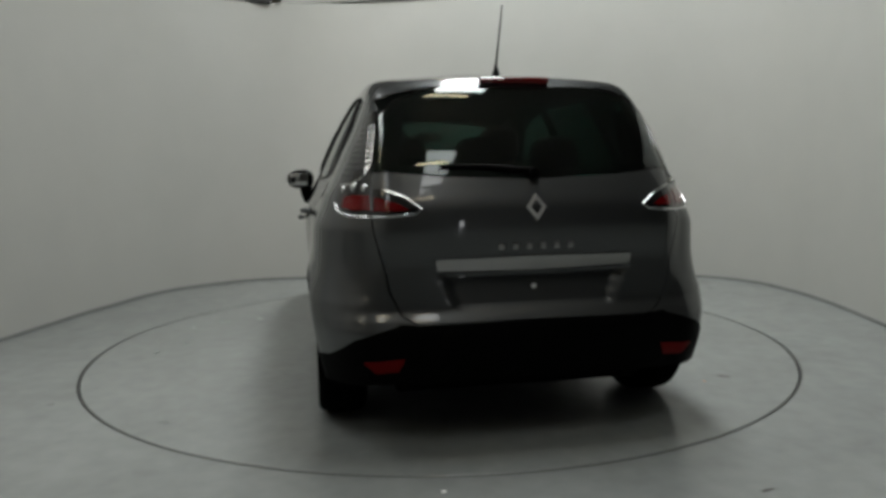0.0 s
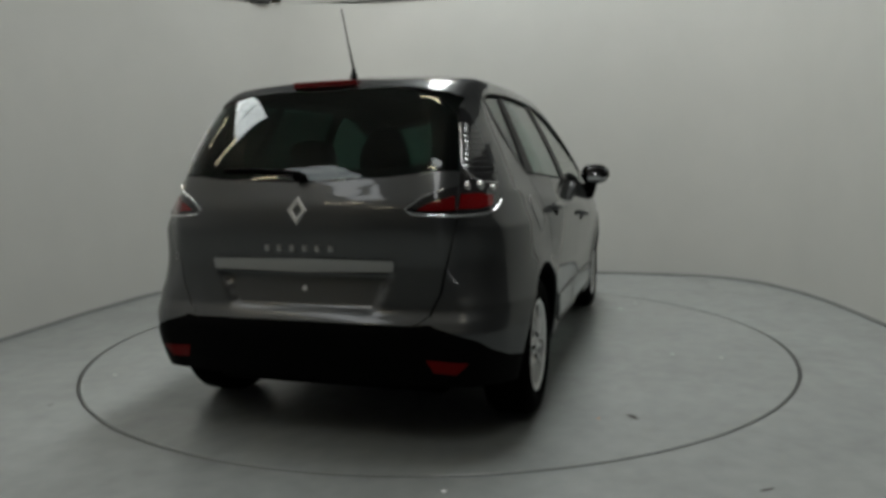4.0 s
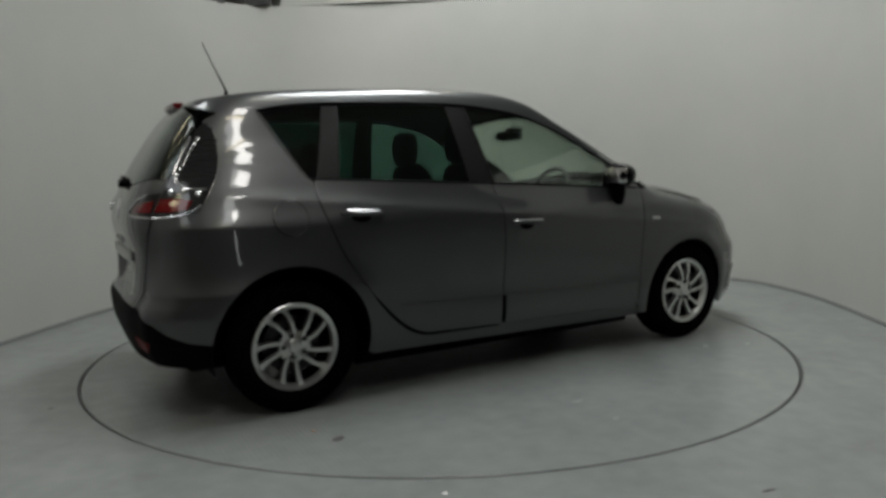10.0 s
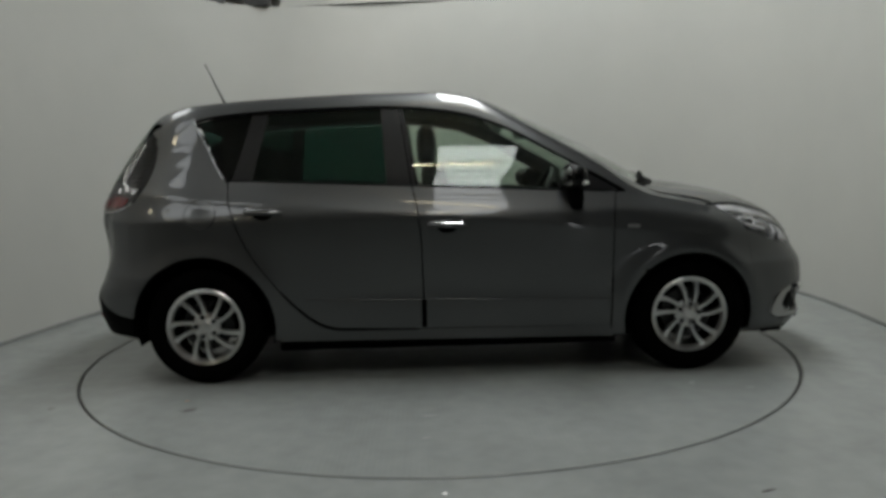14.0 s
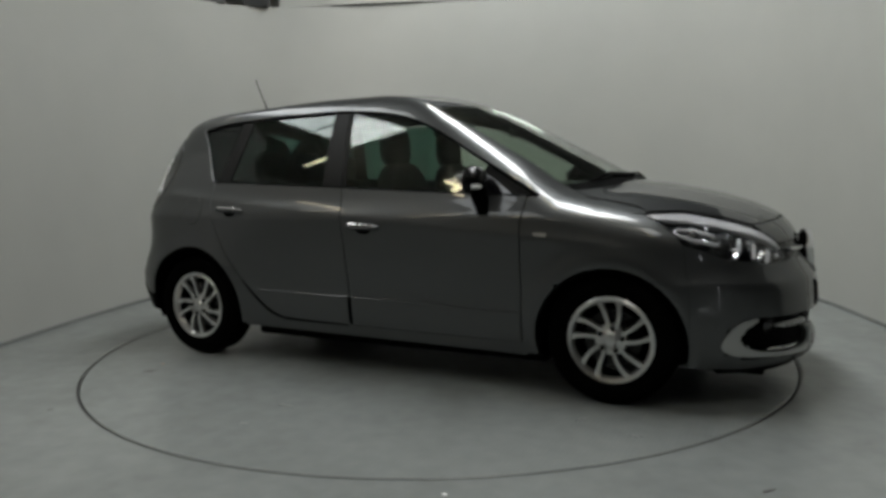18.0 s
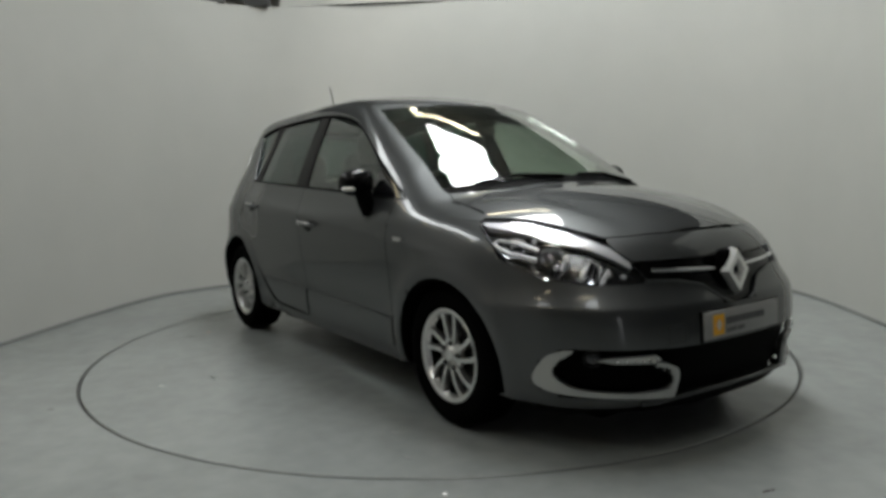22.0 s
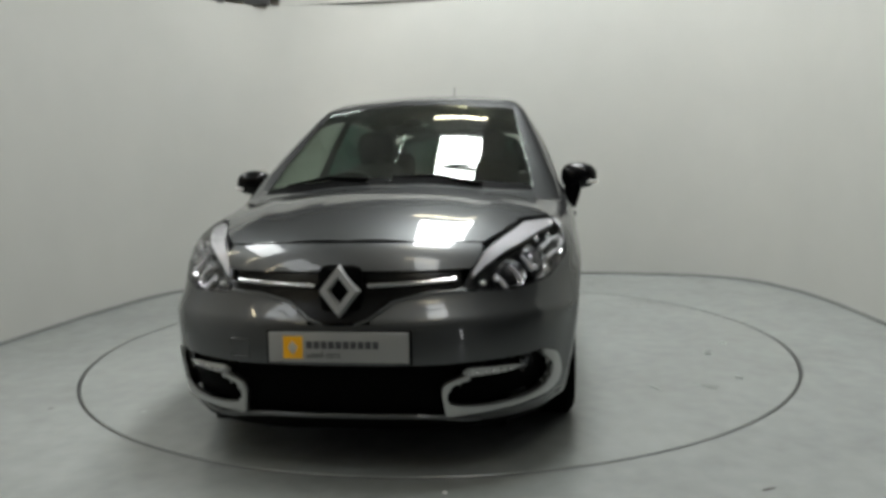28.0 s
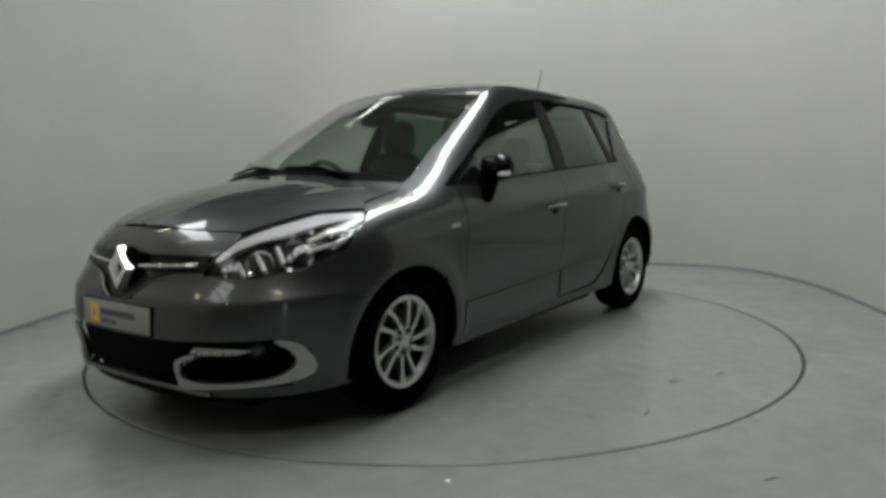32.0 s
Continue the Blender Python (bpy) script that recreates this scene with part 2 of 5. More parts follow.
for v in wall_back.data.vertices:
    if v.co.z > 1 and v.co.y > 2.3:
        v.co.z = cap_height(v.co.x)
bm = bmesh.new()
tube_between(bm, [(x, 2.985 + 0.02 * math.exp(-((x - 0.2) / 0.8) ** 2), cap_height(x) + 0.003) for x in np.linspace(-1.72, 1.0, 24)], 0.010, 8)
tagged(link_mesh("trim_wall_cap", bm, GROOVE, smooth=60), "thin dark capping along the studio wall's top", "trim", kind="structure")
tagged(link_mesh("wall_behind", box(bmesh.new(), -1.70, 0.95, 3.30, 3.38, 0.0, 3.5), WALL), "pale board wall standing behind the studio wall", "wall", kind="structure")
tagged(link_mesh("cable_box", box(bmesh.new(), -1.99, -1.73, 2.86, 3.0, cap_height(-1.85) - 0.006, cap_height(-1.85) + 0.11, 0.008), GROOVE), "dark cable box on the studio wall's top", "box")
tagged(link_mesh("clamp", box(bmesh.new(), -2.48, -2.16, 2.72, 2.80, cap_height(-2.3) - 0.004, cap_height(-2.3) + 0.06, 0.006), STEEL), "grey steel clamp on the studio wall's top", "clamp")
DISC_R, GAP = 2.214, 0.018


def annulus(bm, r0, r1, z0, z1, steps=160):
    lathe(bm, [(r0, z0), (r0, z1), (r1, z1), (r1, z0), (r0, z0)], steps, "z")
    bmesh.ops.remove_doubles(bm, verts=bm.verts, dist=1e-6)
    bmesh.ops.recalc_face_normals(bm, faces=bm.faces)
    return bm


bm = bmesh.new()
STEPS = 160
ring = [bm.verts.new(((DISC_R + GAP) * math.cos(2 * math.pi * i / STEPS), (DISC_R + GAP) * math.sin(2 * math.pi * i / STEPS), 0)) for i in range(STEPS)]
low = [bm.verts.new((v.co.x, v.co.y, -0.08)) for v in ring]
far = []
for i in range(STEPS):
    a = 2 * math.pi * i / STEPS
    c, s = math.cos(a), math.sin(a)
    k = 14 / max(abs(c), abs(s))
    far.append(bm.verts.new((k * c, k * s, 0)))
for i in range(STEPS):
    j = (i + 1) % STEPS
    bm.faces.new((ring[i], far[i], far[j], ring[j]))
    bm.faces.new((low[i], ring[i], ring[j], low[j]))
bm.faces.new(low)
tagged(link_mesh("floor", bm, FLOOR), "grey painted concrete floor with scuffs", "floor", kind="structure")
tagged(link_mesh("trim_turntable_ring", annulus(bmesh.new(), DISC_R + 0.003, DISC_R + GAP - 0.001, -0.05, -0.003), GROOVE, smooth=30), "dark steel ring in the gap round the turntable", "trim", kind="structure")

bm = bmesh.new()
lathe(bm, [(0.0, 0.0), (DISC_R - 0.004, 0.0), (DISC_R, -0.004), (DISC_R, -0.06)], STEPS, "z")
bmesh.ops.remove_doubles(bm, verts=bm.verts, dist=1e-6)
bmesh.ops.recalc_face_normals(bm, faces=bm.faces)
turntable = tagged(link_mesh("turntable", bm, DISC, smooth=30), "round grey painted turntable set flush in the floor", "turntable")



def scuff(name, x, y, rx, ry, ang, mat, parent, label, seed, z=0.0008):
    """A thin irregular mark lying on the paint."""
    rnd = random.Random(seed)
    bm = bmesh.new()
    n = 22
    top = []
    for i in range(n):
        a = 2 * math.pi * i / n
        r = 0.6 + 0.4 * rnd.random()
        u, v = rx * r * math.cos(a), ry * r * math.sin(a)
        c, q = math.cos(radians(ang)), math.sin(radians(ang))
        top.append(bm.verts.new((x + u * c - v * q, y + u * q + v * c, z)))
    mid = bm.verts.new((x, y, z + 0.0003))
    foot = [bm.verts.new((v.co.x * 1.0, v.co.y, 0.0)) for v in top]
    for i in range(n):
        j = (i + 1) % n
        bm.faces.new((mid, top[i], top[j]))
        bm.faces.new((top[i], foot[i], foot[j], top[j]))
    return link_mesh(name, bm, mat, parent, label)


for x, y, rx, ry, ang, mat, sd in ((-1.275, -1.345, 0.045, 0.022, 35, STAIN, 1), (-1.335, -1.195, 0.014, 0.010, 0, RUST, 2), (0.975, 1.553, 0.07, 0.028, 60, FAINT, 3), (0.305, 1.71, 0.07, 0.03, 15, FAINT, 4), (0.034, 1.86, 0.055, 0.022, -10, FAINT, 5), (1.025, 1.277, 0.05, 0.02, 40, FAINT, 6), (1.585, -1.245, 0.035, 0.015, 10, FAINT, 7), (-0.10, -1.81, 0.035, 0.015, 20, FAINT, 8), (-1.317, 1.554, 0.03, 0.015, 70, FAINT, 9), (0.81, 1.751, 0.05, 0.02, 10, FAINT, 10), (1.32, -1.136, 0.04, 0.018, 50, FAINT, 11), (-0.085, -1.53, 0.05, 0.02, 5, FAINT, 12)):
    scuff("scuff", x, y, rx, ry, ang, mat, turntable, "", sd)
chip = tagged(scuff("paint_chip", 0.004, -2.347, 0.012, 0.012, 0, PALE_MARK, None, "", 21), "small pale chip in the floor paint", "floor mark")
tagged(scuff("floor_scuff", 1.148, -2.386, 0.036, 0.008, 20, STAIN, None, "", 22), "short dark scuff on the grey floor", "floor mark")
tagged(scuff("floor_scuff", -1.975, -1.292, 0.02, 0.012, 0, STAIN, None, "", 23), "small dark scuff on the grey floor", "floor mark")

# The hall round the studio: unseen walls toned for the car's reflections, a roof with a strip of rooflight, battens.
HX, HY0, HY1 = 10.0, -11.0, 13.0
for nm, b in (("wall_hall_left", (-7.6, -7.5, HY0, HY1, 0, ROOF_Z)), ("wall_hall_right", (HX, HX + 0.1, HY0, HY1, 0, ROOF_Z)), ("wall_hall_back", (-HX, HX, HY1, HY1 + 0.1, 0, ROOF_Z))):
    tagged(link_mesh(nm, box(bmesh.new(), *b), HALL_PALE if nm != "wall_hall_right" else HALL), "unseen hall wall, paled to brighten reflections in the car" if nm != "wall_hall_right" else "unseen hall wall, darkened to dim reflections in the car", "wall", kind="structure")
SLITS = ((3.4, 0.2, 0.2, 2.2),)
bm = bmesh.new()
xs = [-HX]
for x, w, z0, z1 in sorted(SLITS):
    box(bm, xs[-1], x - w / 2, HY0 - 0.1, HY0, 0, ROOF_Z)
    box(bm, x - w / 2, x + w / 2, HY0 - 0.1, HY0, 0, z0)
    box(bm, x - w / 2, x + w / 2, HY0 - 0.1, HY0, z1, ROOF_Z)
    xs.append(x + w / 2)
box(bm, xs[-1], HX, HY0 - 0.1, HY0, 0, ROOF_Z)
tagged(link_mesh("wall_hall_front", bm, HALL), "unseen hall wall with narrow openings, darkened to dim reflections in the car", "wall", kind="structure")
for x, w, z0, z1 in SLITS:
    lamp = new("opening_daylight", bpy.data.lights.new("opening_daylight", "AREA"))
    lamp.data.shape = "RECTANGLE"
    lamp.data.size, lamp.data.size_y = w, z1 - z0
    lamp.data.energy = 95 * 0.25 * w * (z1 - z0)
    lamp.data.color = (0.94, 0.975, 1.0)
    lamp.matrix_basis = pose(x, HY0 - 0.05, (z0 + z1) / 2, 90, 0, 0)
bm = bmesh.new()
right = -HX
for x, w, panes in ROOFLIGHTS:
    box(bm, right, x - w / 2, HY0, HY1, ROOF_Z, ROOF_Z + 0.12)
    right = x + w / 2
    ends = [HY0] + [y for pane in panes for y in pane[:2]] + [HY1]
    for k in range(0, len(ends), 2):
        box(bm, x - w / 2, right, ends[k], ends[k + 1], ROOF_Z, ROOF_Z + 0.12)
box(bm, right, HX, HY0, HY1, ROOF_Z, ROOF_Z + 0.12)
tagged(link_mesh("ceiling", bm, ROOF_SHEET), "grey hall roof with rows of rooflights", "ceiling", kind="structure")

for x, w, panes in ROOFLIGHTS:
    bar0 = None
    for y0, y1, brightness in panes:
        for k in range(1, 4):
            m = pose(x, y0 + (y1 - y0) * k / 4, ROOF_Z - 0.02)
            if bar0 is None:
                bar0 = tagged(link_mesh("glazing_bar", box(bmesh.new(), -w / 2, w / 2, -0.03, 0.03, 0.0, 0.05, 0.004), STEEL), "thin dark bar across a rooflight", "bar", "bars of the rooflights")
                bar0.matrix_basis = m
            else:
                copy_thing(bar0, m)


def batten(m):
    lamp = tagged(new("fluorescent_batten"), "lit fluorescent tube on a white batten", "lamp", "battens under the hall roof")
    part("housing", box(bmesh.new(), -0.64, 0.64, -0.05, 0.05, 0.03, 0.10, 0.008), WALL, lamp)
    bm = bmesh.new()
    tube_between(bm, [(-0.60, 0, 0), (0.60, 0, 0)], 0.035, 12)
    part("tube", bm, TUBE, lamp)
    for s in (-1, 1):
        bm = bmesh.new()
        tube_between(bm, [(s * 0.5, 0, 0.09), (s * 0.5, 0, ROOF_Z - m.translation.z)], 0.004, 6)
        part("hanger", bm, STEEL, lamp)
    lamp.matrix_basis = m
    return lamp


first = batten(pose(0.4, -4.35, 5.2))
for x, y in [(0.4, -6.6), (0.4, -2.2), (0.6, 2.8), (-5.3, -1.6), (-5.3, -4.1), (-5.3, -6.6), (-5.9, 0.8), (-5.3, -8.9)]:
    copy_thing(first, pose(x, y, 5.2))


# ---- the car's skin ----
# x forward, y to its left, z up; the origin on the ground midway between the axles.
def pchip(xs, ys):
    xs, ys = np.array(xs, float), np.array(ys, float)
    h, d = np.diff(xs), np.diff(ys) / np.diff(xs)
    m = np.zeros_like(xs)
    m[0], m[-1] = d[0], d[-1]
    for i in range(1, len(xs) - 1):
        if d[i - 1] * d[i] > 0:
            w1, w2 = 2 * h[i] + h[i - 1], h[i] + 2 * h[i - 1]
            m[i] = (w1 + w2) / (w1 / d[i - 1] + w2 / d[i])

    def value(x):
        x = np.clip(np.asarray(x, float), xs[0], xs[-1])
        i = np.clip(np.searchsorted(xs, x) - 1, 0, len(h) - 1)
        t = (x - xs[i]) / h[i]
        return (2 * t ** 3 - 3 * t ** 2 + 1) * ys[i] + (t ** 3 - 2 * t ** 2 + t) * h[i] * m[i] + (3 * t ** 2 - 2 * t ** 3) * ys[i + 1] + (t ** 3 - t ** 2) * h[i] * m[i + 1]
    return value


TOP = pchip((-2.3, -1.9, -1.66, -1.37, -0.9, -0.42, -0.1, 0.1, 0.28, 0.45, 0.75, 1.05, 1.28, 1.36, 1.5, 1.7, 1.9, 2.05, 2.15, 2.25, 2.5),
            (1.44, 1.49, 1.548, 1.597, 1.628, 1.645, 1.645, 1.632, 1.595, 1.528, 1.385, 1.232, 1.112, 1.083, 1.062, 1.024, 0.967, 0.899, 0.822, 0.72, 0.40))
HALF = pchip((0.1, 0.2, 0.3, 0.45, 0.62, 0.84, 0.90, 0.93, 0.96, 1.0, 1.08, 1.13, 1.3, 1.48, 1.56, 1.7),
             (0.80, 0.845, 0.872, 0.893, 0.906, 0.918, 0.917, 0.910, 0.898, 0.881, 0.851, 0.833, 0.757, 0.664, 0.615, 0.52))
NOSE = pchip((0.1, 0.18, 0.26, 0.36, 0.46, 0.58, 0.7, 0.8, 1.0, 1.7), (2.10, 2.17, 2.215, 2.225, 2.232, 2.222, 2.195, 2.185, 2.18, 2.18))
TAIL = pchip((0.1, 0.3, 0.42, 0.5, 0.54, 0.6, 0.75, 0.92, 0.98, 1.08, 1.14, 1.3, 1.45, 1.52, 1.6), (-1.93, -2.01, -2.045, -2.05, -2.035, -2.005, -2.0, -2.022, -2.016, -1.982, -1.956, -1.864, -1.762, -1.706, -1.64))
FX, RX, FN, RN = 1.2, -1.1, 2.9, 4.5
WHEEL_X, WHEEL_Z, ARCH_R = 1.352, 0.316, 0.372


def ease(t):
    t = np.clip(t, 0, 1)
    return t * t * (3 - 2 * t)


def positive(v, soft):
    """The part above zero, rounded at the corner."""
    return 0.5 * (v + np.sqrt(v * v + soft * soft)) - 0.2 * soft


def skin(x, y, z):
    """Below zero inside the body, above zero outside it, roughly in metres."""
    ay = np.abs(y)
    w = HALF(z)
    for wx, rise in ((WHEEL_X, 0.017), (-WHEEL_X, 0.009)):
        d = np.hypot(x - wx, z - WHEEL_Z)
        w = w + rise * np.exp(-((d - ARCH_R - 0.02) / 0.065) ** 2)
    w = w - 0.012 * np.exp(-((z - 0.50) / 0.10) ** 2) * np.exp(-((x - 0.1) / 0.75) ** 4)
    # the shoulder line over the door handles and on over the front wheel
    line = 1.0 - 0.090 * (x + 1.0)
    ridge = np.exp(-positive(z - line, 0.010) / 0.045) * np.exp(-positive(line - z, 0.010) / 0.09)
    w = w + 0.014 * ridge * ease((1.70 - x) / 0.5) * ease((x + 1.95) / 0.4) - 0.003
    w = w * (1 - 0.03 * np.clip((x - 0.5) / 0.9, 0, 1) ** 2 * np.clip((z - 0.6) / 0.3, 0, 1))
    w = w * (1 - 0.02 * np.clip((-x - 0.3) / 1.2, 0, 1.3) ** 2 * np.clip((z - 0.9) / 0.3, 0, 1))
    df = np.clip((x - FX) / (NOSE(z) - FX), 0, None)
    dr = np.clip((x - RX) / (TAIL(z) - RX), 0, None)
    e = np.where(df > 0, (df ** FN + (ay / w) ** FN) ** (1 / FN), np.where(dr > 0, (dr ** RN + (ay / w) ** RN) ** (1 / RN), ay / w))
    side = (e - 1) * w
    # the haunch: a hollow flank that sweeps out to a shelf over the rear wheel and round the corner
    shelf = 0.056 * np.exp(-positive(z - 0.605, 0.012) / 0.14) - 0.038
    side = side - shelf * ease((-x - 0.80) / 0.55) * ease((ay - 0.58) / 0.12)
    # the front bumper's shoulder below lamps and grille
    brow = 0.036 * np.exp(-positive(z - 0.605, 0.014) / 0.075) - 0.025
    side = side - brow * ease((x - 1.50) / 0.35)
    bend = 0.34 * np.clip((x + 0.2) / 0.6, 0, 1)
    xs = x + bend * y * y
    top = TOP(xs)
    slope = (TOP(xs + 0.01) - TOP(xs - 0.01)) / 0.02
    crown = (0.10 + 0.05 * np.clip((x - 0.9) / 0.4, 0, 1)) * y * y
    up = (z - top + crown) / np.sqrt(1 + slope ** 2)
    k = 0.045 + 0.045 * ease((x - 0.25) / 0.6)
    h = np.clip(0.5 + 0.5 * (side - up) / k, 0, 1)
    return up * (1 - h) + side * h + k * h * (1 - h)


def normal_at(p):
    e = 2e-3
    g = np.stack([skin(p[:, 0] + e * (i == 0), p[:, 1] + e * (i == 1), p[:, 2] + e * (i == 2)) - skin(p[:, 0] - e * (i == 0), p[:, 1] - e * (i == 1), p[:, 2] - e * (i == 2)) for i in range(3)], -1)
    return g / np.maximum(np.linalg.norm(g, axis=1, keepdims=True), 1e-9)


def cast(o, d, far):
    """Where rays from inside leave the skin."""
    lo, hi = np.zeros(len(o)), np.full(len(o), float(far))
    for _ in range(34):
        mid = (lo + hi) / 2
        q = o + d * mid[:, None]
        inside = skin(q[:, 0], q[:, 1], q[:, 2]) < 0
        lo, hi = np.where(inside, mid, lo), np.where(inside, hi, mid)
    return o + d * lo[:, None]


def chart_side(uv):
    """(s, z) on the right flank, wrapped round both ends: s is x along the flank, 2.2 at the nose, -2.1 at the tail."""
    s, z = uv[:, 0], uv[:, 1]
    a = np.where(s > FX, (s - FX) * math.pi / 2, np.where(s < RX, (s - RX) * math.pi / 2, 0))
    o = np.stack([np.clip(s, RX, FX), 0 * s, z], -1)
    d = np.stack([np.sin(a), -np.cos(a), 0 * s], -1)
    return cast(o, d, 1.6)


def chart_top(uv):
    o = np.stack([uv[:, 0], uv[:, 1], 0 * uv[:, 0] + 0.55], -1)
    return cast(o, np.tile([0.0, 0.0, 1.0], (len(uv), 1)), 1.4)


def s_of(x, y):
    y = abs(y)
    if x > FX:
        return FX + math.atan2(x - FX, y) * 2 / math.pi
    if x < RX:
        return RX - math.atan2(RX - x, y) * 2 / math.pi
    return x


def SF(y, z):
    """Front-view place to chart."""
    p = cast(np.array([[FX, -abs(y), z]]), np.array([[1.0, 0.0, 0.0]]), 1.6)[0]
    return s_of(p[0], y), z


def SR(y, z):
    """Rear-view place to chart."""
    p = cast(np.array([[RX, -abs(y), z]]), np.array([[-1.0, 0.0, 0.0]]), 1.6)[0]
    return s_of(p[0], y), z


def clip_half(poly, axis, value, keep_above):
    out = []
    for i, p in enumerate(poly):
        q = poly[(i + 1) % len(poly)]
        a, b = p[axis] - value, q[axis] - value
        if not keep_above:
            a, b = -a, -b
        if a >= 0:
            out.append(p)
        if (a > 0 and b < 0) or (a < 0 and b > 0):
            t = a / (a - b)
            out.append((p[0] + (q[0] - p[0]) * t, p[1] + (q[1] - p[1]) * t))
    return out


def cells_of(poly, cell):
    """Cuts a plan polygon into the cells of a grid."""
    us, vs = [p[0] for p in poly], [p[1] for p in poly]
    nu, nv = max(1, math.ceil((max(us) - min(us)) / cell)), max(1, math.ceil((max(vs) - min(vs)) / cell))
    gu, gv = np.linspace(min(us), max(us), nu + 1), np.linspace(min(vs), max(vs), nv + 1)
    out = []
    for i in range(nu):
        col = clip_half(clip_half(poly, 0, gu[i], True), 0, gu[i + 1], False)
        if len(col) < 3:
            continue
        for j in range(nv):
            c = clip_half(clip_half(col, 1, gv[j], True), 1, gv[j + 1], False)
            if len(c) >= 3:
                out.append(c)
    return out


def panel(name, poly, chart, mat, parent, cell=0.03, lift=0.0, thick=0.012, mirror=False, both=False, label="", shape=None):
    """A shell cut from the skin along a polygon of a chart. both: the polygon's mirror image joins it in one mesh. shape: extra lift by (u, v)."""
    keys, pts, faces = {}, [], []
    for c in cells_of(poly, cell):
        f = []
        for p in c:
            k = (round(p[0], 5), round(p[1], 5))
            if k not in keys:
                keys[k] = len(pts)
                pts.append(k)
            if keys[k] not in f:
                f.append(keys[k])
        if len(f) >= 3:
            faces.append(f)
    uv = np.array(pts)
    P = chart(uv)
    N = normal_at(P)
    rise = lift + (shape(uv) if shape is not None else 0.0)
    P = P + N * np.reshape(rise, (-1, 1)) if np.ndim(rise) else P + N * rise
    if shape is not None:
        N = None
    sides = [1.0]
    if both:
        sides = [1.0, -1.0]
    elif mirror:
        sides = [-1.0]
    V, F, NN = [], [], []
    for sg in sides:
        base = len(V)
        Q = P * (1, sg, 1)
        M = (normal_at(P) if N is None else N) * (1, sg, 1)
        V += [tuple(q) for q in Q]
        NN += [tuple(q) for q in M]
        flip = None
        use = {}
        for f in faces:
            a, b, c = Q[f[0]], Q[f[1]], Q[f[len(f) // 2 + 1 if len(f) > 3 else 2]]
            nrm = np.cross(b - a, c - b)
            ff = f if nrm @ M[f[0]] > 0 else f[::-1]
            F.append([base + i for i in ff])
            for i, j in zip(ff, ff[1:] + ff[:1]):
                use[(i, j)] = use.get((i, j), 0) + 1
        if thick:
            back = len(V)
            V += [tuple(q - m * thick) for q, m in zip(Q, M)]
            NN += [tuple(-m) for m in M]
            n = len(Q)
            for f in faces:
                a, b, c = Q[f[0]], Q[f[1]], Q[f[len(f) // 2 + 1 if len(f) > 3 else 2]]
                ff = f if np.cross(b - a, c - b) @ M[f[0]] > 0 else f[::-1]
                F.append([back + i for i in ff[::-1]])
            for (i, j) in use:
                if (j, i) not in use:
                    F.append([base + j, base + i, back + i, back + j])
    me = bpy.data.meshes.new(name)
    me.from_pydata(V, [], F)
    me.materials.append(mat)
    me.validate()
    me.shade_smooth()
    if N is not None:
        me.set_sharp_from_angle(angle=radians(50))
        me.normals_split_custom_set_from_vertices(NN)
    else:
        me.set_sharp_from_angle(angle=radians(50))
    ob = new(name, me)
    ob.parent = parent
    if label:
        ob["label"] = label
    return ob


car = tagged(new("car"), "dark grey metallic five-door family car on the turntable", "car")


BELT = pchip((-1.3, -0.31, 0.65, 1.05), (1.130, 1.085, 1.038, 1.018))
WTOP = ((-1.425, 1.468), (-1.3, 1.495), (-1.09, 1.515), (-0.7, 1.53), (-0.36, 1.535), (-0.2, 1.527), (0.11, 1.485), (0.33, 1.405), (0.62, 1.245), (0.85, 1.115), (1.0, 1.026))
WTOPZ = pchip([p[0] for p in WTOP], [p[1] for p in WTOP])
TAIL_C, NOSE_C = RX - 1.0, FX + 1.0
FRONT_ARCH = (1.345, 0.312, 0.368)
REAR_ARCH = (-1.352, 0.325, 0.392)


def flank(pts):
    """Side-view places to places on the right flank."""
    a = np.array(pts, float)
    return cast(np.stack([a[:, 0], 0 * a[:, 0], a[:, 1]], -1), np.tile([0.0, -1.0, 0.0], (len(a), 1)), 1.6)


def to_side(pts):
    return [(s_of(p[0], p[1]), p[2]) for p in flank(pts)]


def rim_xy(pts):
    return [(p[0], p[1]) for p in flank(pts)]


def S3(*pts):
    """Places on the skin to the side chart."""
    return [(s_of(x, y), z) for x, y, z in pts]


def arch(spec, a0, a1, n=22, grow=0.0):
    cx, cz, r = spec
    return [(cx + (r + grow) * math.cos(radians(a)), cz + (r + grow) * math.sin(radians(a))) for a in np.linspace(a0, a1, n)]


def belt_line(x0, x1, n=8, dz=0.0):
    return [(x, float(BELT(x)) + dz) for x in np.linspace(x0, x1, n)]


def top_line(x0, x1, n=14, dz=0.0):
    return [(x, float(WTOPZ(x)) + dz) for x in np.linspace(x0, x1, n)]


def on_skin(uv, chart=chart_side, lift=0.0, mirror=False):
    p = chart(np.array(uv, float))
    p = p + normal_at(p) * lift
    return [Vector((q[0], -q[1] if mirror else q[1], q[2])) for q in p]


def bead(name, uv, r, mat, parent, chart=chart_side, lift=0.0, mirror=False, both=False, label="", sides=8):
    """A thin round trim laid along the skin."""
    bm = bmesh.new()
    for mi in ((False, True) if both else (mirror,)):
        tube_between(bm, on_skin(uv, chart, lift, mi), r, sides)
    return part(name, bm, mat, parent, label, 60)


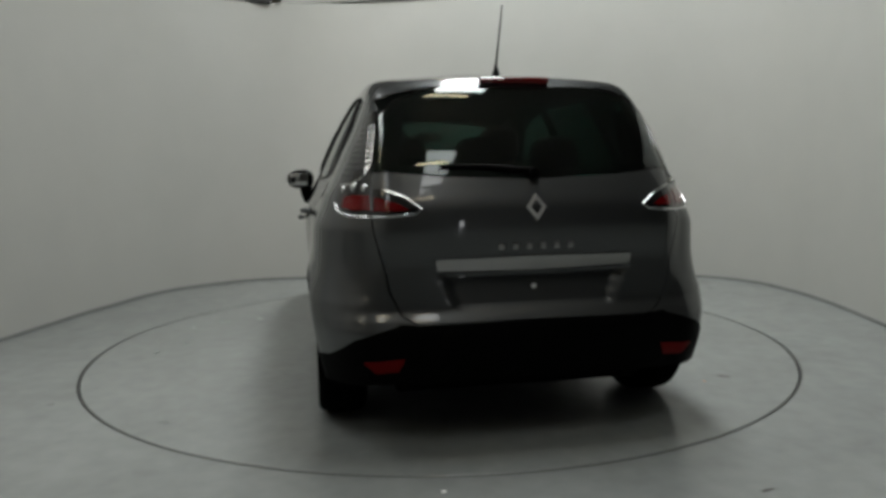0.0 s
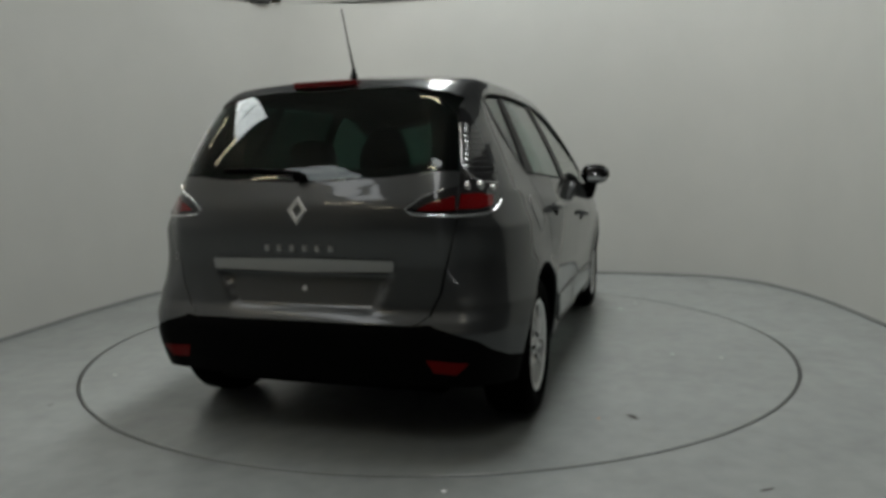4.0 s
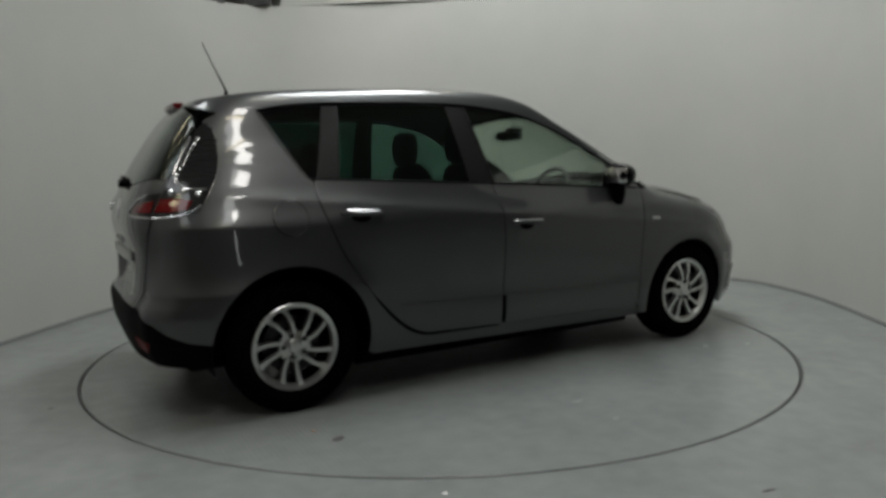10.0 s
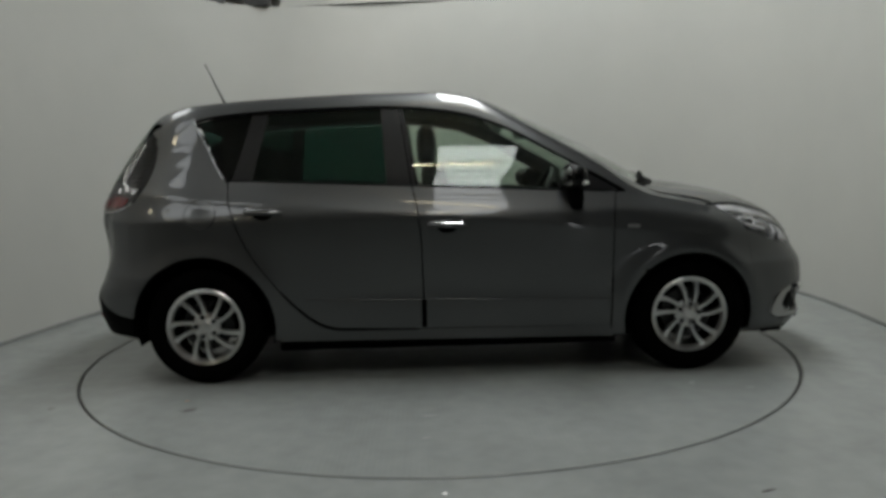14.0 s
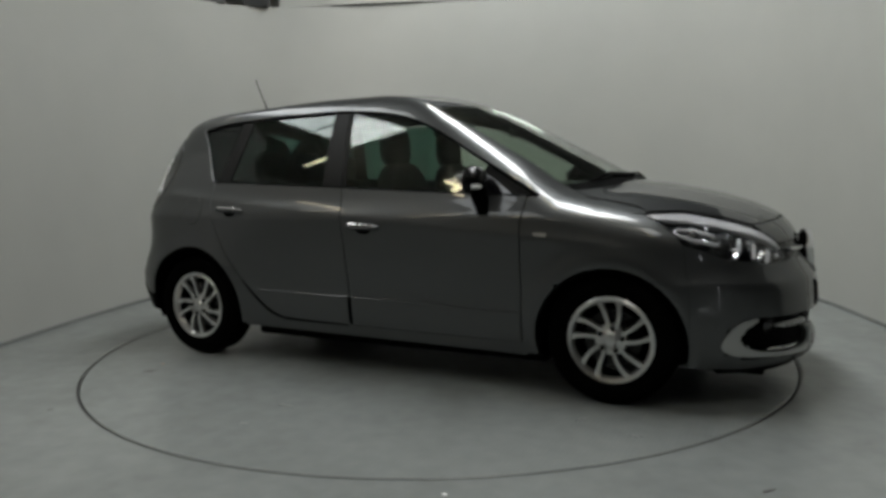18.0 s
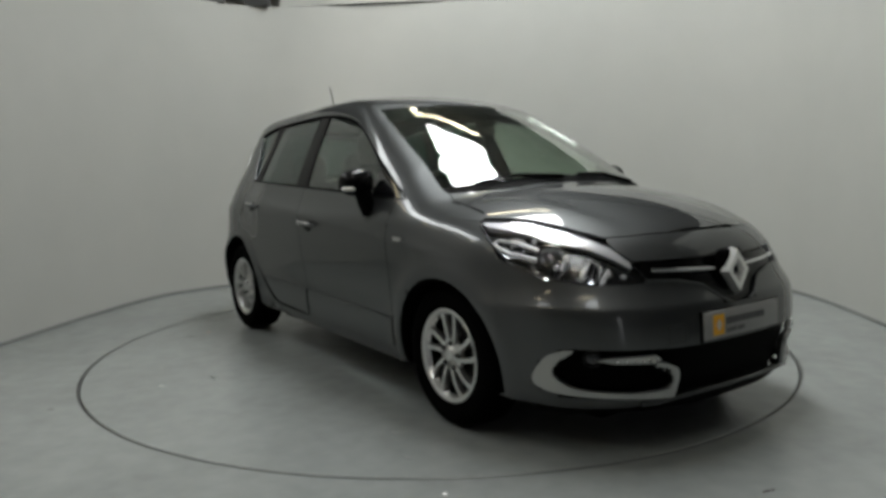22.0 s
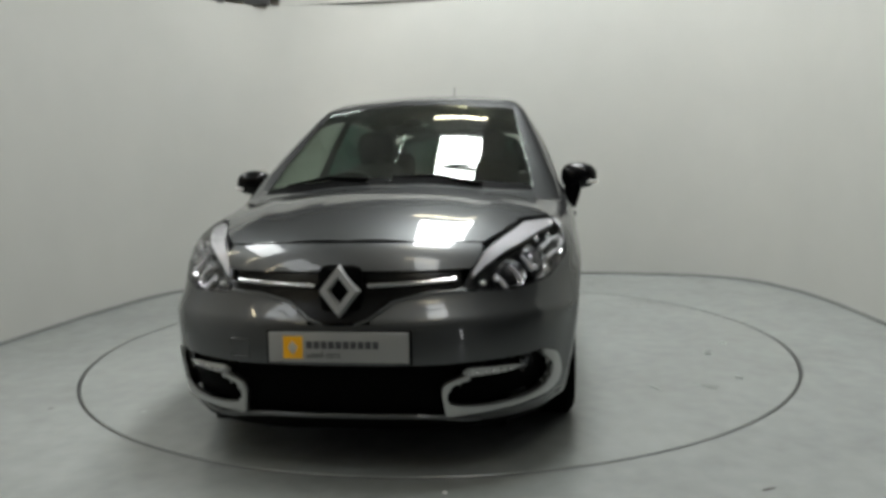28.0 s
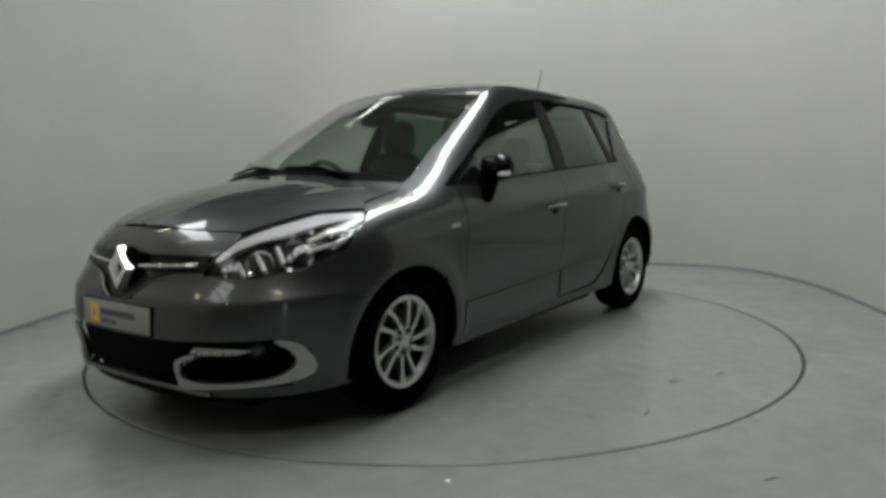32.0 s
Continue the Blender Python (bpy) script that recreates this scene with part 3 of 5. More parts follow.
def frame_of(x, y, z, mirror=False):
    """A pose on the skin: local x outward."""
    p = np.array([[x, y, z]], float)
    n = normal_at(p)[0]
    v = Vector((n[0], -n[1] if mirror else n[1], n[2]))
    q = v.to_track_quat("X", "Z")
    return Matrix.Translation((x, -y if mirror else y, z)) @ q.to_matrix().to_4x4()


REAR_SEAM = spline([(-1.205, 1.115), (-1.19, 0.99), (-1.10, 0.76), (-0.97, 0.57), (-0.86, 0.43), (-0.76, 0.345), (-0.64, 0.30)], 5)
MID_SEAM = [(-0.192, 1.078), (-0.165, 0.95), (-0.148, 0.8), (-0.142, 0.55), (-0.14, 0.285)]
FRONT_SEAM = spline([(0.935, 1.018), (0.915, 0.9), (0.91, 0.7), (0.908, 0.45), (0.905, 0.275)], 3)
G = 0.0042

# outlines that several panels share, on the right half
LAMP_OUT = [(-1.66, 0.592, 1.40), (-1.64, 0.633, 1.366), (-1.64, 0.688, 1.279), (-1.66, 0.744, 1.175), (-1.70, 0.783, 1.087), (-1.75, 0.796, 1.014), (-1.81, 0.777, 0.977), (-1.87, 0.726, 0.963), (-1.928, 0.650, 0.961)]
LAMP_OUT = spline(LAMP_OUT, 4)
LAMP_IN = [(-1.885, 0.657, 1.08), (-1.87, 0.656, 1.098), (-1.82, 0.636, 1.178), (-1.75, 0.614, 1.281), (-1.70, 0.596, 1.36)]
LAMP_GATE = [(-1.93, 0.644, 0.961), (-1.97, 0.566, 0.965), (-1.995, 0.485, 0.972), (-2.0, 0.462, 0.992), (-1.97, 0.527, 1.038), (-1.93, 0.598, 1.066), (-1.89, 0.648, 1.076)]
GATE_SEAM = [(-2.02, 0.49, 0.537), (-1.99, 0.55, 0.575), (-1.965, 0.585, 0.66), (-1.96, 0.605, 0.75), (-1.945, 0.628, 0.86), (-1.93, 0.647, 0.955)]
BUMP_LINE = [(-2.01, 0.543, 0.540), (-1.99, 0.617, 0.515), (-1.93, 0.705, 0.478), (-1.88, 0.749, 0.437), (-1.80, 0.80, 0.398), (-1.715, 0.842, 0.384)]
HEAD_TOP = [(1.50, 0.772, 0.932), (1.66, 0.655, 0.929), (1.85, 0.578, 0.885), (1.93, 0.545, 0.860), (1.99, 0.513, 0.832), (2.07, 0.487, 0.778), (2.137, 0.455, 0.710)]
HEAD_LOW = [(2.13, 0.478, 0.700), (2.03, 0.645, 0.697), (1.88, 0.785, 0.722), (1.74, 0.838, 0.772), (1.635, 0.842, 0.850), (1.53, 0.803, 0.914)]
BEZEL_OUT = [(1.985, 0.728, 0.452), (1.945, 0.750, 0.446), (1.89, 0.78, 0.415), (1.845, 0.797, 0.345), (1.85, 0.787, 0.300), (1.91, 0.742, 0.275), (2.01, 0.66, 0.266), (2.11, 0.545, 0.260), (2.18, 0.378, 0.250)]
BEZEL_IN = [(2.19, 0.366, 0.330), (2.188, 0.378, 0.372), (2.17, 0.455, 0.398), (2.172, 0.46, 0.386), (2.186, 0.400, 0.362), (2.187, 0.392, 0.298), (2.14, 0.50, 0.279), (2.05, 0.632, 0.284), (1.965, 0.712, 0.300), (1.91, 0.753, 0.345), (1.93, 0.752, 0.40), (1.985, 0.722, 0.442)]
SEAM_FB = [(1.712, 0.40), (1.712, 0.56), (1.69, 0.70), (1.68, 0.79)]

FENDER_TOP = [(1.0, 1.024), (1.1, 0.990), (1.22, 0.965), (1.34, 0.945), (1.43, 0.932)]

for mir in (False, True):
    P = dict(mirror=mir)
    fd = [(x - G, z) for x, z in FRONT_SEAM] + [(x + G, z) for x, z in MID_SEAM[::-1]] + belt_line(-0.18, 0.93)
    front_door = panel("front_door", to_side(fd), chart_side, PAINT, car, cell=0.022, **P)
    rd = [(x - G, z) for x, z in MID_SEAM] + [(x + G, z) for x, z in REAR_SEAM[::-1]] + belt_line(-1.19, -0.2)
    rear_door = panel("rear_door", to_side(rd), chart_side, PAINT, car, cell=0.022, **P)
    ff = to_side([(x + G, z) for x, z in FRONT_SEAM] + [(0.915, 0.22)] + arch(FRONT_ARCH, 194, 14) + [(x - 0.0012, z) for x, z in SEAM_FB])
    ff += S3((1.64, 0.845, 0.842), (1.525, 0.806, 0.912), (1.49, 0.780, 0.930)) + to_side(FENDER_TOP[::-1])
    panel("front_fender", ff, chart_side, PAINT, car, cell=0.02, **P)
    qp = to_side([(-1.425, 1.468), (-1.225, 1.128)] + [(x - G, z) for x, z in REAR_SEAM] + [(-0.64, 0.24), (-0.95, 0.24)] + arch(REAR_ARCH, -12, 171))
    qp += S3(*BUMP_LINE[::-1]) + S3((-2.02, 0.497, 0.536)) + S3(*[(x, y + 0.011, z) for x, y, z in GATE_SEAM[1:]]) + S3(*LAMP_OUT[::-1]) + S3((-1.66, 0.585, 1.41), (-1.60, 0.60, 1.45)) + to_side([(-1.54, 1.478)])
    panel("quarter_panel", qp, chart_side, PAINT, car, cell=0.02, **P)
    sill = [(0.905, 0.27), (0.92, 0.205), (-0.95, 0.225), (-0.64, 0.292)] + [(-0.14, 0.277)]
    panel("sill", to_side(sill), chart_side, PAINT, car, lift=-0.004, **P)
    panel("sill_skirt", to_side([(0.92, 0.204), (-0.95, 0.224), (-0.93, 0.138), (0.90, 0.138)]), chart_side, BLACK, car, lift=-0.12, **P)
    fw = belt_line(-0.165, 0.60, 8, 0.008) + [(0.635, 1.10)] + top_line(0.70, -0.235, 22, -0.016)
    panel("front_window", to_side(fw), chart_side, GLASS, front_door, lift=-0.012, thick=0.004, **P)
    panel("quarterlight", to_side([(0.62, 1.048), (0.70, 1.186)] + top_line(0.72, 0.985, 8, -0.012) + belt_line(0.96, 0.62, 4, 0.008)), chart_side, GLOSS_BLACK, front_door, lift=-0.008, thick=0.006, **P)
    rw = belt_line(-1.075, -0.33, 8, 0.008) + [(-0.362, 1.518)] + top_line(-0.4, -1.0, 8, -0.016)
    panel("rear_window", to_side(rw), chart_side, PRIVACY, rear_door, lift=-0.012, thick=0.004, **P)
    qw = belt_line(-1.215, -1.185, 3, 0.008) + [(-1.09, 1.499)] + top_line(-1.15, -1.40, 6, -0.016)
    panel("quarter_window", to_side(qw), chart_side, REAR_TINT, car, lift=-0.012, thick=0.004, **P)
    panel("b_pillar_trim", to_side([(-0.33, 1.086), (-0.197, 1.080), (-0.262, 1.522), (-0.362, 1.523)]), chart_side, PILLAR, rear_door, lift=-0.006, **P)
    panel("b_pillar_trim", to_side([(-0.191, 1.080), (-0.165, 1.078), (-0.235, 1.518), (-0.256, 1.521)]), chart_side, PILLAR, front_door, lift=-0.006, **P)
    panel("c_pillar_trim", to_side([(-1.187, 1.130), (-1.075, 1.122), (-1.0, 1.505), (-1.09, 1.499)]), chart_side, PILLAR, car, lift=-0.006, **P)
    # black surround of the side glass and the thin bright strip behind it
    seal = to_side(belt_line(-1.222, 0.985, 20, 0.0))
    bead("window_seal", seal, 0.007, BLACK, car, lift=-0.004, **P)
    bead("window_seal", to_side(top_line(-1.415, 0.985, 44, -0.006)), 0.008, BLACK, car, lift=-0.004, **P)
    bead("window_strip", to_side([(-1.235, 1.132), (-1.30, 1.24), (-1.37, 1.37), (-1.424, 1.462)]), 0.005, PAINT, car, lift=0.0, **P)

    # moulding at the door's foot, handles, inner trim
    panel("side_moulding", to_side([(-0.155, 0.292), (-0.155, 0.448), (-0.79, 0.4625), (-0.715, 0.375), (-0.61, 0.318)]), chart_side, PAINT, rear_door, cell=0.05, lift=0.005, **P)
    panel("side_moulding", to_side([(0.895, 0.285), (0.895, 0.428), (-0.125, 0.452), (-0.125, 0.295)]), chart_side, PAINT, front_door, cell=0.05, lift=0.005, **P)
    bead("moulding_edge", to_side([(-0.79, 0.4625), (-0.5, 0.457), (-0.157, 0.449)]), 0.005, PAINT, rear_door, lift=0.005, **P)
    bead("moulding_edge", to_side([(-0.124, 0.452), (0.4, 0.441), (0.893, 0.428)]), 0.003, PAINT, front_door, lift=0.005, **P)
    bead("door_seal", to_side(spline([(-0.93, 0.52), (-0.845, 0.425), (-0.755, 0.345), (-0.66, 0.300), (-0.55, 0.288), (-0.17, 0.281)], 4)), [0.004 + 0.006 * math.sin(math.pi * k / 20) for k in range(21)], BLACK, rear_door, lift=-0.002, **P)
    panel("moulding_gap", to_side([(-0.154, 0.294), (-0.154, 0.449), (-0.126, 0.451), (-0.126, 0.294)]), chart_side, BLACK, front_door, cell=0.05, lift=0.003, thick=0.006, **P)
    for door, hx, hz in ((front_door, -0.005, 0.862), (rear_door, -1.0, 0.952)):
        # a flat black disc stands for the shade in the hollow behind the grip
        cup = [(hx + 0.052 * math.cos(a), hz - 0.012 + 0.032 * math.sin(a)) for a in np.linspace(0, 2 * math.pi, 20, endpoint=False)]
        panel("handle_cup_shade", to_side(cup), chart_side, BLACK, door, cell=0.02, lift=0.0015, thick=0.004, **P)
        grip = on_skin(to_side([(hx - 0.10, hz + 0.004), (hx - 0.085, hz + 0.003), (hx, hz), (hx + 0.085, hz - 0.003), (hx + 0.10, hz - 0.004)]), mirror=mir)
        bm = bmesh.new()
        sg = -1 if mir else 1
        tube_between(bm, [v + Vector((0, -sg * o, 0)) for v, o in zip(grip, (0.002, 0.026, 0.034, 0.026, 0.002))], [0.010, 0.014, 0.014, 0.014, 0.010], 10)
        handle = part("door_handle", bm, PAINT, door, "", 60)
        bm = bmesh.new()
        tube_between(bm, [v + Vector((0, -sg * o, 0.013)) for v, o in zip(grip[1:4], (0.028, 0.036, 0.028))], 0.0055, 8)
        part("handle_strip", bm, CHROME, door, "chrome strip on the handle", 60)
    panel("door_card", to_side([(0.87, 0.30), (-0.12, 0.30), (-0.14, 1.04), (0.80, 1.0)]), chart_side, DASH, front_door, cell=0.08, lift=-0.075, thick=0.03, **P)
    panel("door_card", to_side([(-0.17, 0.30), (-0.62, 0.32), (-1.0, 0.72), (-1.15, 1.06), (-0.2, 1.04)]), chart_side, DASH, rear_door, cell=0.08, lift=-0.075, thick=0.03, **P)
    badge = panel("badge", to_side([(0.985, 0.826), (1.05, 0.823), (1.05, 0.841), (0.985, 0.844)]), chart_side, SATIN, car, lift=0.003, thick=0.003, label="small silver badge plate", **P)

    # lamp at the rear corner: smoked housing, red lower part, ribs, bright rim
    tl = panel("tail_lamp", S3(*LAMP_OUT, *LAMP_IN), chart_side, DARK_LENS, car, cell=0.025, lift=0.003, label="smoked tail lamp with red lower part and chrome rim", **P)
    gl = panel("gate_lamp", S3(*LAMP_GATE), chart_side, DARK_LENS, car, cell=0.025, lift=0.003, **P)
    panel("red_lens", S3((-1.80, 0.768, 0.997), (-1.775, 0.766, 1.036), (-1.82, 0.722, 1.046), (-1.888, 0.655, 1.046), (-1.915, 0.650, 0.988), (-1.86, 0.726, 0.986)), chart_side, RED_LENS, tl, cell=0.025, lift=0.006, thick=0.004, **P)
    panel("red_lens", S3((-1.925, 0.638, 0.985), (-1.97, 0.560, 0.985), (-1.985, 0.505, 0.988), (-1.965, 0.540, 1.012), (-1.93, 0.595, 1.032), (-1.908, 0.632, 1.038)), chart_side, RED_LENS, gl, cell=0.025, lift=0.006, thick=0.004, **P)
    bead("chrome_rim", S3(*LAMP_OUT[20:]), 0.0042, CHROME, tl, lift=0.006, **P)
    bead("chrome_rim", S3(*LAMP_GATE[:6]), 0.0045, CHROME, gl, lift=0.006, **P)
    bead("chrome_rim", S3((-1.72, 0.60, 1.33), (-1.765, 0.618, 1.26), (-1.82, 0.642, 1.17), (-1.83, 0.68, 1.12), (-1.80, 0.73, 1.09), (-1.72, 0.777, 1.085)), 0.0055, CHROME, tl, lift=0.004, **P)
    for i in range(9):
        z = 1.125 + 0.024 * i
        f = i / 8
        a = S3((-1.80 + 0.10 * f, 0.665 - 0.045 * f, z), (-1.72 + 0.045 * f, 0.735 - 0.065 * f, z + 0.002), (-1.675 + 0.025 * f, 0.768 - 0.075 * f, z + 0.003))
        bead("lamp_rib", a, 0.0036, RIB, tl, lift=0.003, sides=6, **P)
    for i in range(8):
        bm = bmesh.new()
        p = on_skin(S3((-1.80 + 0.016 * i, 0.650 - 0.006 * i, 1.155 + 0.024 * i)), lift=0.003, mirror=mir)[0]
        bmesh.ops.create_icosphere(bm, subdivisions=2, radius=0.010, matrix=Matrix.Translation(p))
        part("lamp_bulb", bm, CHROME, tl, "", 60)

    for x, y, z, r in ((-1.84, 0.668, 1.075, 0.016), (-1.795, 0.715, 1.078, 0.018), (-1.745, 0.757, 1.068, 0.014), (-1.86, 0.68, 1.01, 0.009), (-1.82, 0.73, 1.012, 0.009)):
        bm = bmesh.new()
        p = on_skin(S3((x, y, z)), lift=-0.004, mirror=mir)[0]
        bmesh.ops.create_icosphere(bm, subdivisions=2, radius=r, matrix=Matrix.Translation(p) @ Matrix.Diagonal((1, 1, 1.3, 1)))
        part("reflector_bowl", bm, CHROME, tl, "", 60)

    # reflector low in the bumper
    panel("reflector", S3((-1.94, 0.671, 0.391), (-2.01, 0.538, 0.404), (-1.99, 0.564, 0.350), (-1.955, 0.638, 0.344)), chart_side, REFLECTOR, car, cell=0.03, lift=0.008, thick=0.01, label="red rear reflector", **P)

    # headlamp: sunken dark housing, projector, bright fins, silver strip, clear cover
    hl = S3(*HEAD_TOP, *HEAD_LOW)
    lamp = panel("headlamp", hl, chart_side, GLOSS_BLACK, car, cell=0.03, lift=-0.04, thick=0.01, label="clear headlamp with dark housing and chrome projectors", **P)
    panel("cover", hl, chart_side, CLEAR, lamp, cell=0.03, lift=-0.001, thick=0.003, **P)
    strip = S3(*HEAD_TOP[:6]) + S3((2.095, 0.498, 0.752), (2.033, 0.540, 0.793), (1.933, 0.590, 0.834), (1.81, 0.643, 0.865), (1.68, 0.712, 0.897), (1.56, 0.785, 0.912))
    panel("indicator_strip", strip, chart_side, LAMP_SILVER, lamp, cell=0.03, lift=-0.005, thick=0.03, label="silver indicator strip", **P)
    for c, r in (((1.86, 0.725, 0.785), 0.052), ((1.98, 0.635, 0.758), 0.04), ((1.73, 0.80, 0.845), 0.036)):
        m = frame_of(c[0], -c[1], c[2], mir) @ Matrix.Translation((-0.035, 0, 0)) @ Matrix.Rotation(radians(90), 4, "Z") @ Matrix.Rotation(radians(180), 4, "Z")
        bm = bmesh.new()
        lathe(bm, [(r * 1.42, 0.014), (r * 1.3, 0.012), (r * 1.05, -0.004), (r * 0.8, -0.010)], 28, "y", m)
        proj = part("projector_ring", bm, CHROME, lamp, "", 60)
        bm = bmesh.new()
        lathe(bm, [(r * 0.85, -0.005), (r * 0.78, 0.008), (r * 0.55, 0.018), (r * 0.25, 0.023), (0.001, 0.024)], 24, "y", m)
        part("projector_lens", bm, DARK_LENS, lamp, "", 60)
    # outer light loop: two pale bars joined at the corner
    loop = S3((1.83, 0.765, 0.832), (1.74, 0.798, 0.856), (1.66, 0.822, 0.866), (1.64, 0.832, 0.852), (1.67, 0.833, 0.832), (1.75, 0.815, 0.812), (1.84, 0.780, 0.790))
    bead("light_loop", loop, 0.010, LAMP_BRIGHT, lamp, lift=-0.014, **P)
    # slanting light guides between the projectors
    for k in range(3):
        x, y, z = 1.90 + 0.065 * k, 0.655 - 0.045 * k, 0.815 - 0.030 * k
        bead("light_guide", S3((x, y, z), (x + 0.012, y + 0.035, z - 0.032), (x + 0.018, y + 0.058, z - 0.062)), [0.008, 0.011, 0.010], LAMP_BRIGHT, lamp, lift=-0.016, **P)
    for x, y, z in ((1.78, 0.735, 0.868), (1.88, 0.705, 0.765), (2.04, 0.575, 0.738), (2.09, 0.535, 0.728)):
        bm = bmesh.new()
        p = on_skin(S3((x, y, z)), lift=-0.018, mirror=mir)[0]
        bmesh.ops.create_icosphere(bm, subdivisions=2, radius=0.012, matrix=Matrix.Translation(p))
        part("small_reflector", bm, LAMP_BRIGHT, lamp, "", 60)
    bead("lamp_edge", hl + hl[:1], 0.003, RIB, lamp, lift=-0.002, **P)
    panel("lamp_tray", S3((1.90, 0.52, 0.90), (2.00, 0.42, 0.86), (2.12, 0.40, 0.79), (2.15, 0.40, 0.69), (2.06, 0.62, 0.69), (1.95, 0.66, 0.80)), chart_side, BLACK, car, cell=0.05, lift=-0.055, thick=0.006, **P)

    # fog lamp bay
    bay = panel("fog_bay", S3(*(BEZEL_OUT[:1] + [(1.95, 0.742, 0.44), (1.90, 0.76, 0.36), (1.92, 0.745, 0.31), (2.05, 0.63, 0.29), (2.19, 0.388, 0.275), (2.19, 0.385, 0.36), (2.175, 0.44, 0.448)])), chart_side, BLACK, car, cell=0.04, lift=-0.035, thick=0.01, **P)
    panel("fog_bezel", S3(*(spline(BEZEL_OUT, 4) + spline(BEZEL_IN, 4))), chart_side, SATIN, car, cell=0.02, lift=0.009, thick=0.03, label="satin silver fog lamp surround", **P)
    m = frame_of(2.04, -0.672, 0.414, mir) @ Matrix.Rotation(radians(90), 4, "Z") @ Matrix.Rotation(radians(180), 4, "Z")
    bm = bmesh.new()
    lathe(bm, [(0.038, -0.03), (0.038, 0.0), (0.031, -0.002), (0.027, -0.010)], 24, "y", m)
    fog = part("fog_lamp", bm, SATIN_BLACK, car, "small round fog lamp in a black ring", 50)
    bm = bmesh.new()
    lathe(bm, [(0.029, -0.010), (0.022, -0.006), (0.010, -0.003), (0.0005, -0.002)], 20, "y", m)
    part("fog_lens", bm, RIB, fog, "", 60)
    led = panel("daytime_lamp", S3((2.175, 0.440, 0.410), (2.17, 0.462, 0.425), (2.09, 0.610, 0.420), (2.045, 0.66, 0.412), (2.09, 0.612, 0.398), (2.172, 0.455, 0.394)), chart_side, SATIN, car, cell=0.02, lift=-0.004, thick=0.02, label="clear daytime running lamp with a row of leds", **P)
    for k in range(6):
        y = 0.47 + 0.028 * k
        p = on_skin([SF(y, 0.408)], lift=0.001, mirror=mir)[0]
        bm = bmesh.new()
        bmesh.ops.create_icosphere(bm, subdivisions=1, radius=0.008, matrix=Matrix.Translation(p))
        part("led", bm, CHROME, led, "", 60)

    # door mirror
    sg = 1 if mir else -1
    mm = Matrix.Translation((0.67, sg * 0.948, 1.102)) @ Matrix.Rotation(radians(-sg * 10), 4, "Z")
    bm = bmesh.new()
    bmesh.ops.create_uvsphere(bm, u_segments=28, v_segments=18, radius=1.0)
    for v in bm.verts:
        x, y, z = v.co
        r = (abs(x) ** 2.6 + abs(y) ** 2.6 + abs(z) ** 2.6) ** (-1 / 2.6)
        x, y, z = x * r, y * r, z * r
        v.co = Vector((0.078 * x if x > 0 else 0.038 * x, 0.098 * y, (0.076 if z > 0 else 0.066) * z * (1 - 0.10 * sg * y)))
    bmesh.ops.transform(bm, matrix=mm, verts=bm.verts)
    mirror_ob = part("door_mirror", bm, SATIN_BLACK, car, "gloss black door mirror with a pale repeater lamp", 60)
    bm = box(bmesh.new(), -0.041, -0.036, -0.066, 0.066, -0.040, 0.046, 0.002, mm @ Matrix.Rotation(radians(-sg * 9), 4, "Z"))
    part("mirror_glass", bm, CHROME, mirror_ob)
    bm = bmesh.new()
    tube_between(bm, [mm @ Vector((0.035 * math.cos(a) + 0.024, sg * (0.062 + 0.034 * math.sin(a)), -0.028)) for a in np.linspace(-0.3, 1.5, 7)], 0.010, 8)
    part("repeater_lamp", bm, WHITE, mirror_ob, "", 60)
    bm = bmesh.new()
    tube_between(bm, [(0.69, sg * 0.915, 1.06), (0.705, sg * 0.905, 0.99), (0.71, sg * 0.897, 0.935)], [0.048, 0.042, 0.030], 12)
    part("mirror_foot", bm, BLACK, mirror_ob, "", 60)

for mir in (False, True):
    lining = to_side([(-1.45, 1.44), (-1.25, 1.10), (-1.25, 0.95), (-1.55, 0.95), (-1.60, 1.2), (-1.58, 1.42)])
    panel("pillar_lining", lining, chart_side, DASH, car, cell=0.08, lift=-0.045, thick=0.015, mirror=mir)
    fb = S3((-1.85, 0.637, 1.142), (-1.82, 0.628, 1.182), (-1.75, 0.606, 1.283), (-1.70, 0.585, 1.372), (-1.70, 0.52, 1.445), (-1.74, 0.47, 1.40), (-1.80, 0.50, 1.28), (-1.88, 0.52, 1.16))
    panel("glass_border", fb, chart_side, GLOSS_BLACK, car, cell=0.05, lift=-0.008, thick=0.003, mirror=mir)
top_band = [(TAIL_C, 1.520), SR(0.22, 1.514), SR(0.42, 1.478), SR(0.51, 1.445), SR(0.45, 1.425), SR(0.2, 1.468), (TAIL_C, 1.474)]
panel("glass_border", top_band, chart_side, GLOSS_BLACK, car, cell=0.05, lift=-0.008, thick=0.003, both=True)
low_band = [(TAIL_C, 1.11), SR(0.36, 1.124), SR(0.58, 1.146), SR(0.57, 1.175), SR(0.36, 1.158), (TAIL_C, 1.146)]
panel("glass_border", low_band, chart_side, GLOSS_BLACK, car, cell=0.05, lift=-0.008, thick=0.003, both=True)


